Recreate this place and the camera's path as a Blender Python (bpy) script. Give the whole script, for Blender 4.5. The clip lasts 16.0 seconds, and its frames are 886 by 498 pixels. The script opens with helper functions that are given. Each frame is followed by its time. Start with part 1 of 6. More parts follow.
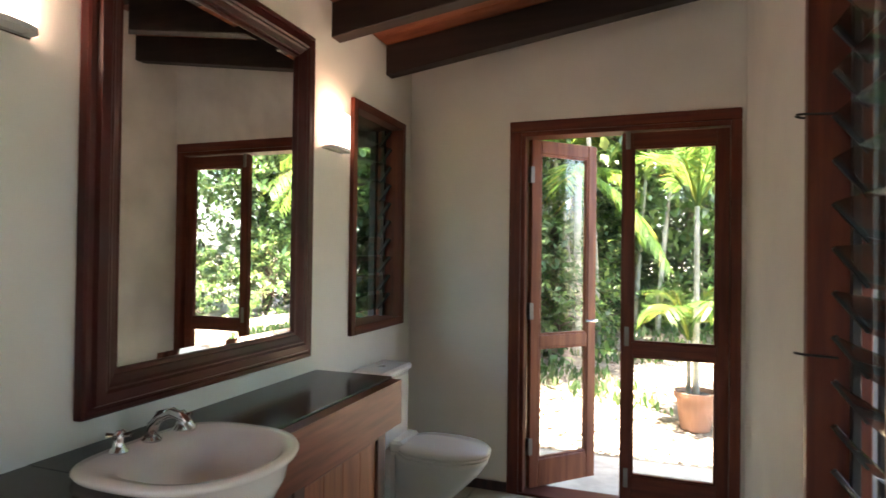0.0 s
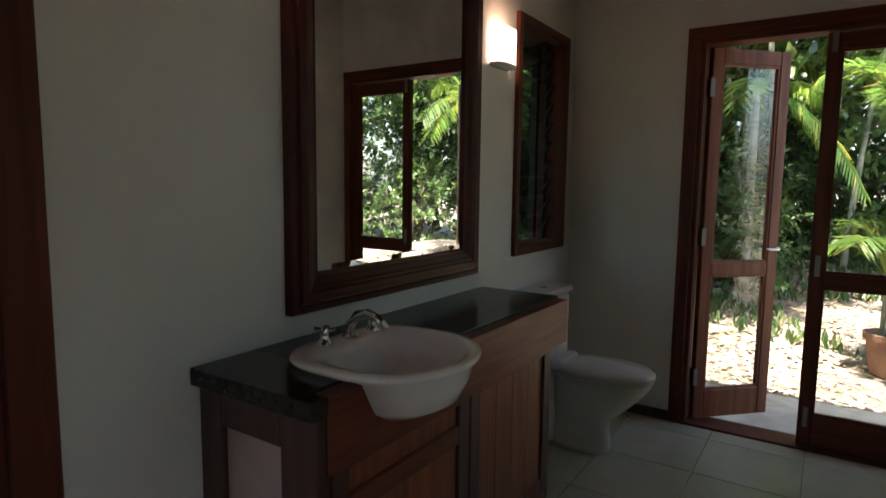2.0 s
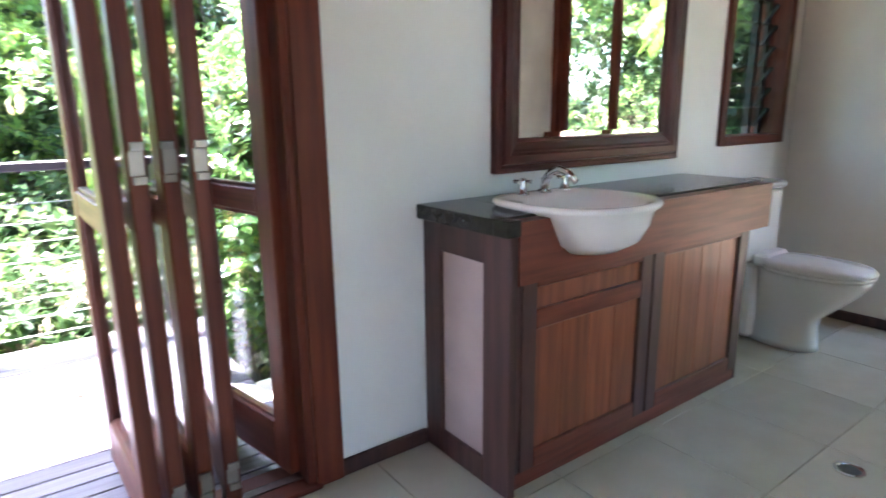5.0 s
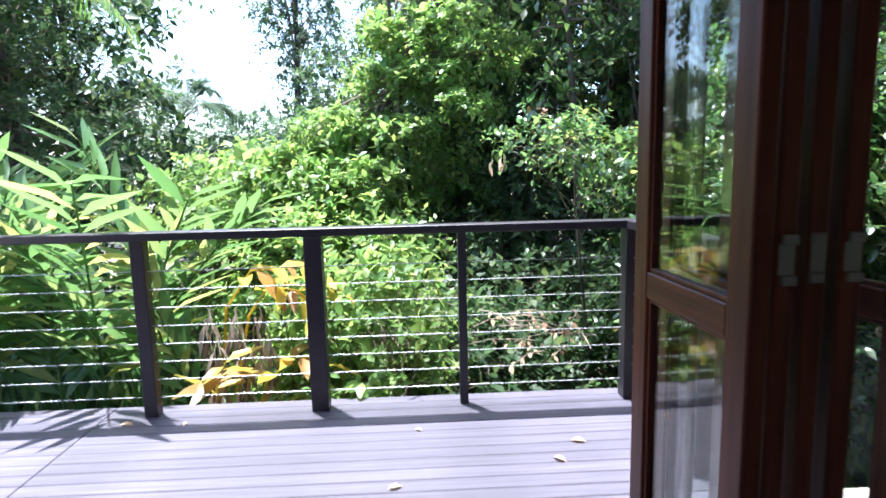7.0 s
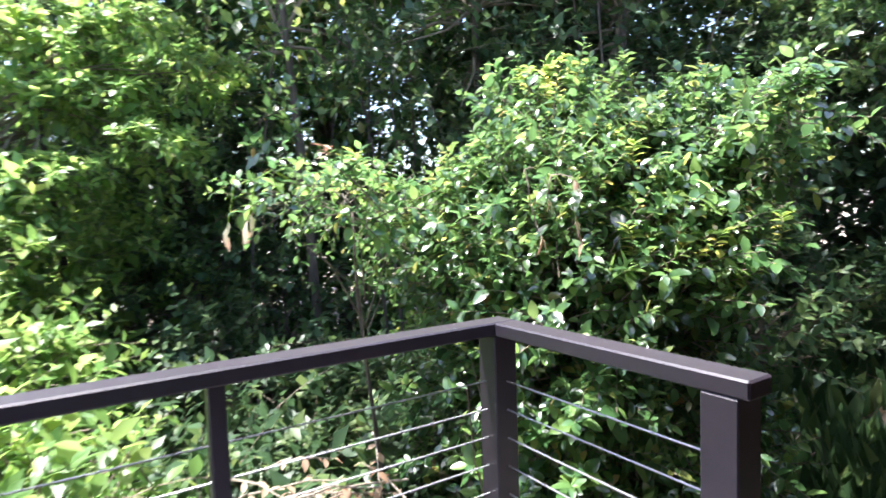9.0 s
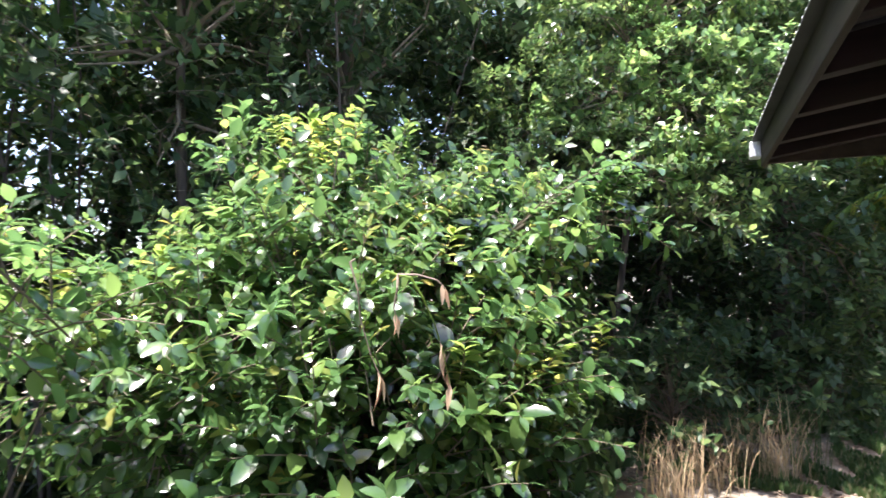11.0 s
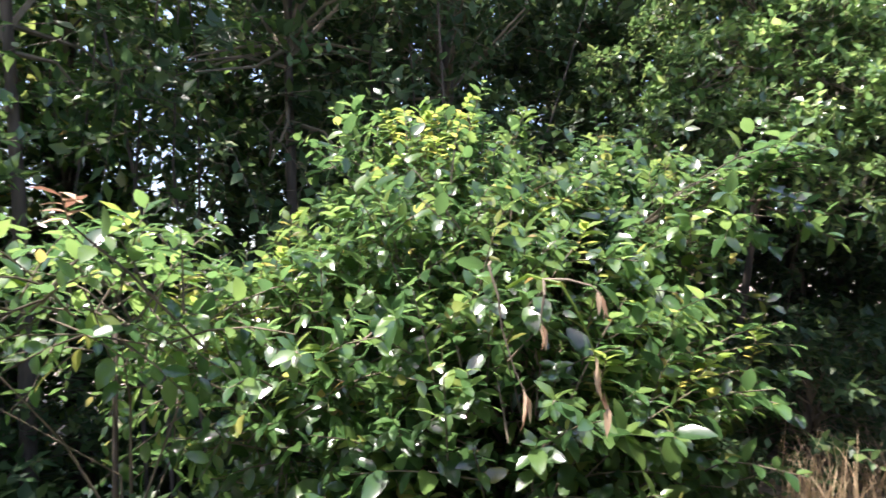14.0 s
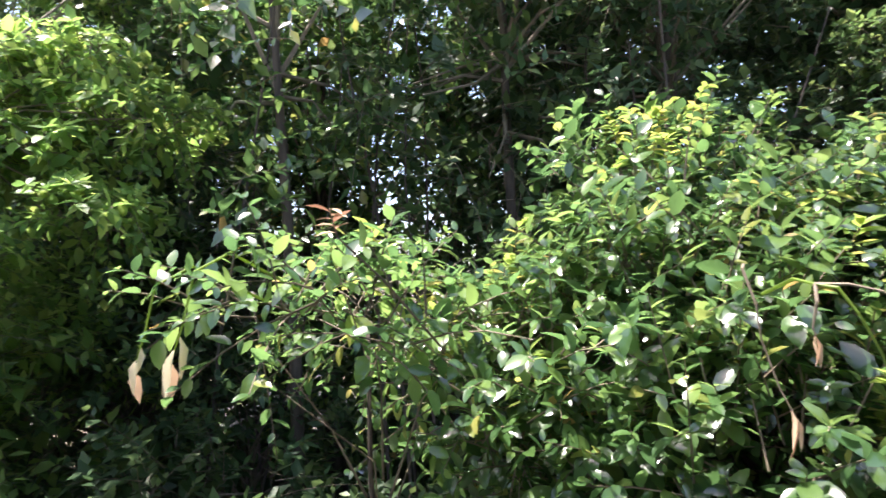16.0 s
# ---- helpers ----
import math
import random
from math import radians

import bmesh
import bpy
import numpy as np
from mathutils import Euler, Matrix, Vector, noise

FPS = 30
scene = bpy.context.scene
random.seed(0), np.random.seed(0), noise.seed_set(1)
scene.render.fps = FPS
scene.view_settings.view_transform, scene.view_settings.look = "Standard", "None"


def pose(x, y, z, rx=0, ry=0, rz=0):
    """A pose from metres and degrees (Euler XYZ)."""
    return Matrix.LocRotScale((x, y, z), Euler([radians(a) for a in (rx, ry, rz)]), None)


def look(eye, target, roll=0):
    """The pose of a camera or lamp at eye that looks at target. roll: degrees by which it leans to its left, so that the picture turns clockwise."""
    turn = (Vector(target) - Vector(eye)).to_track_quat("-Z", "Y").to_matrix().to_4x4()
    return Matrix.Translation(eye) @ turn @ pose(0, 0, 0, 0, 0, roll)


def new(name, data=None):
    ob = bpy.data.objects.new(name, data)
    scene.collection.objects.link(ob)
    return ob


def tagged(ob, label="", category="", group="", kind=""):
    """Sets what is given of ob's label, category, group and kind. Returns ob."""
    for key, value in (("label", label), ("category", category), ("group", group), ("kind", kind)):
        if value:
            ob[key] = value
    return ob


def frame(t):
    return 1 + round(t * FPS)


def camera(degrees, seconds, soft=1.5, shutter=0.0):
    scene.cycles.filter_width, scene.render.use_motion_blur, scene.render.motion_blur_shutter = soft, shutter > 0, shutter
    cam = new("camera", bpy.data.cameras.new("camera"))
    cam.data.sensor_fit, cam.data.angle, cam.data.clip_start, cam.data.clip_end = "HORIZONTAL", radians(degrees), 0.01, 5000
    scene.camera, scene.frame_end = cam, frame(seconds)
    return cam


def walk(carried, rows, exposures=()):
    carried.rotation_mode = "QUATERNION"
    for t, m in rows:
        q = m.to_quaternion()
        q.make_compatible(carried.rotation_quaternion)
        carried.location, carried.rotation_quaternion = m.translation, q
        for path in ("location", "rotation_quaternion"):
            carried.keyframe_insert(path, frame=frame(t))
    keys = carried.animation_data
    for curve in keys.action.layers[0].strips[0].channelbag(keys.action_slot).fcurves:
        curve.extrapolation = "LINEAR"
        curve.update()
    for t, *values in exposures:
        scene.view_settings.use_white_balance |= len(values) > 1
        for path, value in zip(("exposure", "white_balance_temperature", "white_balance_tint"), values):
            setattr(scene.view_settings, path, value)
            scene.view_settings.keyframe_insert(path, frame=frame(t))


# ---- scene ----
cam = camera(74.2, 16.0, shutter=0.35)
PATH = [
    (0, (1.461, -3.468, 1.414), (0.791, -1.584, 1.437), 0.7),
    (0.5, (1.429, -3.478, 1.42), (0.59, -1.663, 1.445), 0.8),
    (1, (1.401, -3.5, 1.411), (0.418, -1.758, 1.395), 0.9),
    (1.5, (1.381, -3.51, 1.39), (0.307, -1.825, 1.293), 0.8),
    (2, (1.365, -3.514, 1.362), (0.272, -1.853, 1.143), 0.7),
    (2.5, (1.361, -3.517, 1.333), (0.285, -1.864, 0.998), 0.5),
    (3, (1.367, -3.541, 1.296), (0.296, -1.909, 0.862), 0.2),
    (5.3, (1.67, -3.728, 1.164), (-0.048, -2.814, 0.703), -0.3),
    (5.5, (1.699, -3.745, 1.177), (-0.109, -3.037, 0.696), -0.1),
    (6, (1.653, -3.865, 1.208), (-0.285, -3.615, 0.781), 0.5),
    (6.5, (1.453, -4.063, 1.242), (-0.516, -3.981, 0.904), -0.5),
    (7, (1.134, -4.204, 1.261), (-0.845, -4.113, 0.986), -1.3),
    (7.5, (0.784, -4.301, 1.299), (-1.192, -4.07, 1.099), -0.4),
    (8, (0.403, -4.369, 1.323), (-1.49, -3.752, 1.131), -0.9),
    (8.5, (-0.019, -4.348, 1.331), (-1.823, -3.503, 1.158), -1.4),
    (9, (-0.389, -4.27, 1.344), (-2.061, -3.18, 1.212), -1.9),
    (9.5, (-0.75, -4.183, 1.38), (-2.232, -2.842, 1.309), -2.2),
    (10, (-1.041, -4.075, 1.404), (-2.307, -2.528, 1.462), -0.7),
    (12.5, (-1.405, -3.817, 1.469), (-1.969, -1.9, 1.566), -0.2),
    (13, (-1.422, -3.821, 1.47), (-2.178, -1.972, 1.577), -0.4),
    (13.5, (-1.454, -3.821, 1.47), (-2.392, -2.057, 1.574), -0.3),
    (14, (-1.489, -3.829, 1.466), (-2.625, -2.186, 1.563), -0.4),
    (14.5, (-1.508, -3.831, 1.467), (-2.797, -2.305, 1.567), -0.3),
    (15, (-1.519, -3.837, 1.465), (-2.94, -2.434, 1.578), -0.5),
    (15.5, (-1.518, -3.84, 1.467), (-3.048, -2.558, 1.59), -0.6),
    (16, (-1.524, -3.847, 1.461), (-3.167, -2.715, 1.59), -0.5),
]
EXPOSURES = [(0, 4.12, 7000, 15), (1.0, 3.8, 6900, 14), (1.5, 2.95, 6800, 13), (2.0, 2.42, 6800, 12), (2.5, 2.42, 6800, 12), (3.0, 4.08, 6700, 14), (3.2, 4.15, 6600, 14), (5.3, 4.95, 5900, 16),
             (5.5, 4.95, 5900, 16), (6.0, 4.15, 5750, 12), (6.5, 2.6, 5650, 11), (7.0, 2.15, 5600, 11), (8.0, 2.65, 6000, 10), (9.0, 2.52, 5950, 17), (10.0, 2.15, 6050, 20), (12.5, 2.2, 6350, 20), (13.5, 1.8, 6350, 21), (14.5, 1.8, 6350, 21), (16.0, 2.05, 6450, 20)]
walk(cam, [(t, look(eye, target, roll)) for t, eye, target, roll in PATH], EXPOSURES)

# ---- daylight ----
SUN_WAY = Vector((-0.20, -0.16, 1.0)).normalized()      # towards the sun
sky_world = bpy.data.worlds.new("sky")
scene.world = sky_world
sky_world.use_nodes = True
_n = sky_world.node_tree.nodes
_sky = _n.new("ShaderNodeTexSky")
_sky.sky_type, _sky.sun_disc = "NISHITA", False
_sky.sun_elevation = math.asin(SUN_WAY.z)
_sky.sun_rotation = math.atan2(SUN_WAY.x, SUN_WAY.y)
_sky.dust_density = 2.5
sky_world.node_tree.links.new(_sky.outputs[0], _n["Background"].inputs[0])
_n["Background"].inputs[1].default_value = 0.15
sun = new("sun", bpy.data.lights.new("sun", "SUN"))
sun.data.energy, sun.data.angle, sun.data.color = 5.0, radians(0.6), (1.0, 0.95, 0.86)
sun.matrix_world = look(SUN_WAY * 30, (0, 0, 0))


# ---- materials ----
def material(name, base, rough=0.6, metal=0.0, second=None, grain=(6, 6, 6), detail=6.0, mix=(0.35, 0.65), bump=0.15, bump_scale=60.0,
             spec=0.5, piece=0.0, stain=0.25, coat=0.0, emit=None):
    """Two colours mixed by stretched noise, large stains, per-piece change of value, fine bump."""
    m = bpy.data.materials.new(name)
    m.use_nodes = True
    nt = m.node_tree
    b = nt.nodes["Principled BSDF"]
    link = nt.links.new
    co = nt.nodes.new("ShaderNodeTexCoord")
    mp = nt.nodes.new("ShaderNodeMapping")
    mp.inputs["Scale"].default_value = grain
    link(co.outputs["Object"], mp.inputs[0])
    if piece:
        info = nt.nodes.new("ShaderNodeObjectInfo")
        sc = nt.nodes.new("ShaderNodeVectorMath")
        sc.operation = "SCALE"
        sc.inputs[0].default_value = (37, 53, 71)
        link(info.outputs["Random"], sc.inputs["Scale"])
        link(sc.outputs[0], mp.inputs["Location"])
    nz = nt.nodes.new("ShaderNodeTexNoise")
    nz.inputs["Scale"].default_value, nz.inputs["Detail"].default_value = 1.0, detail
    link(mp.outputs[0], nz.inputs[0])
    ramp = nt.nodes.new("ShaderNodeValToRGB")
    ramp.color_ramp.elements[0].position, ramp.color_ramp.elements[1].position = mix
    ramp.color_ramp.elements[0].color = (*base, 1)
    ramp.color_ramp.elements[1].color = (*(second or [c * 0.8 for c in base]), 1)
    link(nz.outputs[0], ramp.inputs[0])
    big = nt.nodes.new("ShaderNodeTexNoise")
    big.inputs["Scale"].default_value, big.inputs["Detail"].default_value = 1.3, 5.0
    link(co.outputs["Object"], big.inputs[0])
    val = nt.nodes.new("ShaderNodeMapRange")
    val.inputs["From Min"].default_value, val.inputs["From Max"].default_value = 0.3, 0.7
    val.inputs["To Min"].default_value, val.inputs["To Max"].default_value = 1 - stain, 1 + stain * 0.4
    link(big.outputs[0], val.inputs[0])
    hsv = nt.nodes.new("ShaderNodeHueSaturation")
    link(ramp.outputs[0], hsv.inputs["Color"])
    if piece:
        pv = nt.nodes.new("ShaderNodeMapRange")
        pv.inputs["To Min"].default_value, pv.inputs["To Max"].default_value = 1 - piece, 1 + piece
        link(info.outputs["Random"], pv.inputs[0])
        mul = nt.nodes.new("ShaderNodeMath")
        mul.operation = "MULTIPLY"
        link(pv.outputs[0], mul.inputs[0])
        link(val.outputs[0], mul.inputs[1])
        link(mul.outputs[0], hsv.inputs["Value"])
    else:
        link(val.outputs[0], hsv.inputs["Value"])
    link(hsv.outputs[0], b.inputs["Base Color"])
    rr = nt.nodes.new("ShaderNodeMapRange")
    rr.inputs["To Min"].default_value, rr.inputs["To Max"].default_value = max(0.02, rough - 0.1), min(1, rough + 0.1)
    link(nz.outputs[0], rr.inputs[0])
    link(rr.outputs[0], b.inputs["Roughness"])
    b.inputs["Metallic"].default_value = metal
    b.inputs["Specular IOR Level"].default_value = spec
    b.inputs["Coat Weight"].default_value = coat
    b.inputs["Coat Roughness"].default_value = 0.2
    if bump:
        fine = nt.nodes.new("ShaderNodeTexNoise")
        fine.inputs["Scale"].default_value, fine.inputs["Detail"].default_value = bump_scale, 4.0
        mp2 = nt.nodes.new("ShaderNodeMapping")
        g = max(grain)
        mp2.inputs["Scale"].default_value = [max(c / g, 0.05) for c in grain]
        link(co.outputs["Object"], mp2.inputs[0])
        link(mp2.outputs[0], fine.inputs[0])
        bp = nt.nodes.new("ShaderNodeBump")
        bp.inputs["Strength"].default_value, bp.inputs["Distance"].default_value = bump, 0.004
        link(fine.outputs[0], bp.inputs["Height"])
        link(bp.outputs[0], b.inputs["Normal"])
    if emit:
        b.inputs["Emission Color"].default_value = (*emit[0], 1)
        b.inputs["Emission Strength"].default_value = emit[1]
    return m


def leaf_material(name, colours, rough=0.38, pass_light=0.45, spec=0.5, coat=0.0):
    """Leaves whose colour differs leaf by leaf, glossy above, with light passing through."""
    m = bpy.data.materials.new(name)
    m.use_nodes = True
    nt = m.node_tree
    b = nt.nodes["Principled BSDF"]
    geo = nt.nodes.new("ShaderNodeNewGeometry")
    ramp = nt.nodes.new("ShaderNodeValToRGB")
    el = ramp.color_ramp.elements
    for k, (pos, c) in enumerate(colours):
        e = el[k] if k < 2 else el.new(pos)
        e.position, e.color = pos, (*c, 1)
    nt.links.new(geo.outputs["Random Per Island"], ramp.inputs[0])
    co = nt.nodes.new("ShaderNodeTexCoord")
    nz = nt.nodes.new("ShaderNodeTexNoise")
    nz.inputs["Scale"].default_value, nz.inputs["Detail"].default_value = 1.1, 4.0
    nt.links.new(co.outputs["Object"], nz.inputs[0])
    mr = nt.nodes.new("ShaderNodeMapRange")
    mr.inputs["From Min"].default_value, mr.inputs["From Max"].default_value = 0.3, 0.7
    mr.inputs["To Min"].default_value, mr.inputs["To Max"].default_value = 0.65, 1.3
    nt.links.new(nz.outputs[0], mr.inputs[0])
    hsv = nt.nodes.new("ShaderNodeHueSaturation")
    nt.links.new(ramp.outputs[0], hsv.inputs["Color"])
    nt.links.new(mr.outputs[0], hsv.inputs["Value"])
    nt.links.new(hsv.outputs[0], b.inputs["Base Color"])
    b.inputs["Roughness"].default_value = rough
    b.inputs["Specular IOR Level"].default_value = spec
    b.inputs["Coat Weight"].default_value = coat
    b.inputs["Coat Roughness"].default_value = 0.09
    tr = nt.nodes.new("ShaderNodeBsdfTranslucent")
    bright = nt.nodes.new("ShaderNodeHueSaturation")
    bright.inputs["Value"].default_value, bright.inputs["Hue"].default_value = 1.7, 0.485
    nt.links.new(hsv.outputs[0], bright.inputs["Color"])
    nt.links.new(bright.outputs[0], tr.inputs[0])
    mx = nt.nodes.new("ShaderNodeMixShader")
    mx.inputs[0].default_value = pass_light
    nt.links.new(b.outputs[0], mx.inputs[1])
    nt.links.new(tr.outputs[0], mx.inputs[2])
    nt.links.new(mx.outputs[0], nt.nodes["Material Output"].inputs[0])
    return m


def glass_material(name, tint=(0.96, 0.98, 0.97), rough=0.0):
    m = bpy.data.materials.new(name)
    m.use_nodes = True
    nt = m.node_tree
    nt.nodes.remove(nt.nodes["Principled BSDF"])
    tr = nt.nodes.new("ShaderNodeBsdfTransparent")
    tr.inputs[0].default_value = (*tint, 1)
    gl = nt.nodes.new("ShaderNodeBsdfGlossy")
    gl.inputs["Roughness"].default_value = rough
    lw = nt.nodes.new("ShaderNodeLayerWeight")
    lw.inputs["Blend"].default_value = 0.5
    pw = nt.nodes.new("ShaderNodeMath")
    pw.operation = "POWER"
    pw.inputs[1].default_value = 4.0
    nt.links.new(lw.outputs["Facing"], pw.inputs[0])
    fr = nt.nodes.new("ShaderNodeMapRange")
    fr.inputs["To Min"].default_value, fr.inputs["To Max"].default_value = 0.035, 0.8
    nt.links.new(pw.outputs[0], fr.inputs[0])
    mx = nt.nodes.new("ShaderNodeMixShader")
    nt.links.new(fr.outputs[0], mx.inputs[0])
    nt.links.new(tr.outputs[0], mx.inputs[1])
    nt.links.new(gl.outputs[0], mx.inputs[2])
    nt.links.new(mx.outputs[0], nt.nodes["Material Output"].inputs[0])
    return m


PAINT = material("wall_paint", (0.76, 0.74, 0.68), 0.75, second=(0.72, 0.70, 0.645), grain=(3, 3, 3), bump=0.12, bump_scale=160, stain=0.08)
CEDAR = material("red_cedar", (0.155, 0.036, 0.017), 0.45, second=(0.082, 0.018, 0.010), grain=(30, 30, 2.2), bump=0.1, bump_scale=120, spec=0.3)
# brighter copy of CEDAR, with the daylight on the open leaf in its colour
LIT_CEDAR = material("lit_cedar", (0.31, 0.105, 0.045), 0.42, second=(0.20, 0.058, 0.027), grain=(30, 30, 2.2), bump=0.1, bump_scale=120, spec=0.35)
CEDAR_H = material("red_cedar_across", (0.155, 0.036, 0.017), 0.45, second=(0.082, 0.018, 0.010), grain=(2.2, 2.2, 30), bump=0.1, bump_scale=120, spec=0.3)
FRAMEWOOD = material("dark_moulding", (0.085, 0.014, 0.011), 0.38, second=(0.045, 0.008, 0.007), grain=(24, 3, 3), bump=0.06, bump_scale=120, spec=0.35)
ROSY = material("vanity_timber", (0.175, 0.042, 0.021), 0.4, second=(0.10, 0.023, 0.012), grain=(40, 3, 40), bump=0.08, bump_scale=120, spec=0.35)
VDARK = material("vanity_stile", (0.072, 0.026, 0.019), 0.45, second=(0.042, 0.016, 0.012), grain=(35, 35, 3), bump=0.08, bump_scale=120, coat=0.1)
VBOARD = material("vanity_board", (0.25, 0.066, 0.022), 0.42, second=(0.155, 0.036, 0.012), grain=(40, 40, 2.5), bump=0.08, bump_scale=120, piece=0.16, coat=0.15)
PINK = material("pale_panel", (0.5, 0.37, 0.34), 0.6, grain=(3, 3, 3), stain=0.1, bump=0.05)
COUNTER = material("dark_laminate", (0.017, 0.015, 0.012), 0.17, second=(0.03, 0.027, 0.02), grain=(60, 60, 60), bump=0.02, stain=0.15, spec=0.35)
RAFTER = material("dark_beam", (0.024, 0.010, 0.007), 0.6, second=(0.014, 0.007, 0.005), grain=(2, 30, 30), bump=0.15)
# darker copy of RAFTER: the shade under the eaves is put into this colour
SOFFIT = material("soffit_in_shade", (0.016, 0.008, 0.006), 0.6, second=(0.010, 0.006, 0.005), grain=(2, 30, 30), bump=0.15)
LINING = material("ceiling_board", (0.30, 0.085, 0.035), 0.5, second=(0.19, 0.05, 0.02), grain=(2, 14, 30), bump=0.1)
CERAMIC = material("white_ceramic", (0.74, 0.70, 0.63), 0.08, second=(0.72, 0.68, 0.61), grain=(2, 2, 2), bump=0, stain=0.03)
PINKWARE = material("basin_ceramic", (0.78, 0.71, 0.65), 0.1, second=(0.76, 0.69, 0.63), grain=(2, 2, 2), bump=0, stain=0.03)
CHROME = material("chrome", (0.75, 0.75, 0.75), 0.12, metal=1.0, bump=0, stain=0.02)
STEEL = material("stainless_cable", (0.42, 0.42, 0.44), 0.5, metal=1.0, bump=0, stain=0.1)
BRASS = material("hinge_steel", (0.34, 0.32, 0.29), 0.42, metal=1.0, bump=0.05)
BLACK = material("black_clip", (0.015, 0.015, 0.016), 0.45, bump=0.02)
TILE = material("floor_tile", (0.48, 0.44, 0.335), 0.22, second=(0.43, 0.395, 0.295), grain=(5, 5, 5), bump=0.03, bump_scale=40, piece=0.05, stain=0.12)
GROUT = material("grout", (0.23, 0.2, 0.16), 0.85, grain=(20, 20, 20))
DECKWOOD = material("grey_decking", (0.094, 0.085, 0.116), 0.6, second=(0.068, 0.06, 0.083), grain=(45, 1.6, 45), bump=0.25, bump_scale=90, piece=0.16, stain=0.3)
RAILPAINT = material("charcoal_rail_paint", (0.028, 0.022, 0.030), 0.42, second=(0.021, 0.017, 0.023), grain=(8, 8, 8), bump=0.08, bump_scale=90)
REDCLAD = material("red_cladding", (0.10, 0.012, 0.009), 0.65, second=(0.065, 0.008, 0.007), grain=(20, 20, 2), bump=0.15, stain=0.25)
FASCIA = material("weathered_fascia", (0.06, 0.043, 0.031), 0.7, second=(0.04, 0.03, 0.022), grain=(20, 2, 20), bump=0.25)
SHEET = material("roof_sheet", (0.09, 0.09, 0.085), 0.45, metal=0.3, grain=(6, 6, 6), bump=0.05)
WHITE = material("white_gutter", (0.75, 0.76, 0.76), 0.4, grain=(5, 5, 5), bump=0.03)
CONCRETE = material("concrete", (0.42, 0.39, 0.34), 0.85, second=(0.32, 0.30, 0.26), grain=(9, 9, 9), bump=0.4, bump_scale=50)
TERRACOTTA = material("terracotta", (0.29, 0.15, 0.095), 0.85, second=(0.22, 0.12, 0.08), grain=(8, 8, 8), bump=0.2)
BARK = material("bark", (0.10, 0.075, 0.055), 0.9, second=(0.05, 0.04, 0.03), grain=(18, 18, 3), bump=0.6, bump_scale=30)
PALEBARK = material("pale_palm_trunk", (0.36, 0.35, 0.29), 0.8, second=(0.24, 0.25, 0.19), grain=(6, 6, 26), bump=0.3)
TWIG = material("twig", (0.20, 0.155, 0.11), 0.8, second=(0.12, 0.10, 0.06), grain=(12, 12, 12), bump=0.2)
STRAW_STEM = material("bleached_twig", (0.30, 0.25, 0.19), 0.8, second=(0.2, 0.165, 0.12), grain=(14, 14, 14), bump=0.2)
SOIL = material("soil", (0.07, 0.05, 0.035), 0.95, second=(0.04, 0.03, 0.022), grain=(10, 10, 10), bump=0.5)
GROUND = material("leaf_strewn_earth", (0.37, 0.31, 0.25), 0.95, second=(0.18, 0.145, 0.10), grain=(5, 5, 5), detail=10, bump=0.7, bump_scale=25, stain=0.45)
MIRROR = material("mirror_silver", (0.93, 0.94, 0.93), 0.02, metal=1.0, bump=0, stain=0.0)
MIRROR.node_tree.nodes["Principled BSDF"].inputs["Roughness"].default_value = 0.0
for _l in list(MIRROR.node_tree.links):
    if _l.to_socket.name == "Roughness":
        MIRROR.node_tree.links.remove(_l)
SHADE = material("frosted_lamp_glass", (0.8, 0.74, 0.66), 0.5, grain=(3, 3, 3), bump=0, emit=((1.0, 0.70, 0.55), 0.8))
GLASS = glass_material("clear_glass")
SCREEN = bpy.data.materials.new("insect_screen")
SCREEN.use_nodes = True
_s = SCREEN.node_tree
_s.nodes["Principled BSDF"].inputs["Base Color"].default_value = (0.012, 0.012, 0.013, 1)
_s.nodes["Principled BSDF"].inputs["Roughness"].default_value = 0.8
_t, _m = _s.nodes.new("ShaderNodeBsdfTransparent"), _s.nodes.new("ShaderNodeMixShader")
_m.inputs[0].default_value = 0.15
_s.links.new(_t.outputs[0], _m.inputs[1])
_s.links.new(_s.nodes["Principled BSDF"].outputs[0], _m.inputs[2])
_s.links.new(_m.outputs[0], _s.nodes["Material Output"].inputs[0])
LOUVRE_GLASS = glass_material("louvre_glass", (0.66, 0.73, 0.69), 0.03)

GLOSSY_LEAF = leaf_material("glossy_shrub_leaf", [(0.0, (0.036, 0.086, 0.03)), (0.5, (0.07, 0.15, 0.045)), (0.93, (0.14, 0.226, 0.06)), (0.99, (0.26, 0.27, 0.07)), (1.0, (0.36, 0.25, 0.08))], 0.24, 0.48, 0.8, 0.8)
PALE_LEAF = leaf_material("limp_pale_leaf", [(0.0, (0.42, 0.36, 0.24)), (0.6, (0.56, 0.50, 0.34)), (1.0, (0.34, 0.22, 0.13))], 0.5, 0.4)
CASCADE_LEAF = leaf_material("cascade_leaf", [(0.0, (0.055, 0.12, 0.042)), (0.6, (0.112, 0.205, 0.062)), (1.0, (0.215, 0.29, 0.09))], 0.28, 0.5, 0.8, 0.4)
TREE_LEAF = leaf_material("forest_leaf", [(0.0, (0.028, 0.06, 0.024)), (0.6, (0.048, 0.098, 0.036)), (1.0, (0.11, 0.16, 0.05))], 0.45, 0.38, 0.35)
FRESH_LEAF = leaf_material("fresh_leaf", [(0.0, (0.08, 0.17, 0.042)), (0.6, (0.15, 0.26, 0.06)), (1.0, (0.27, 0.35, 0.09))], 0.42, 0.55, 0.4)
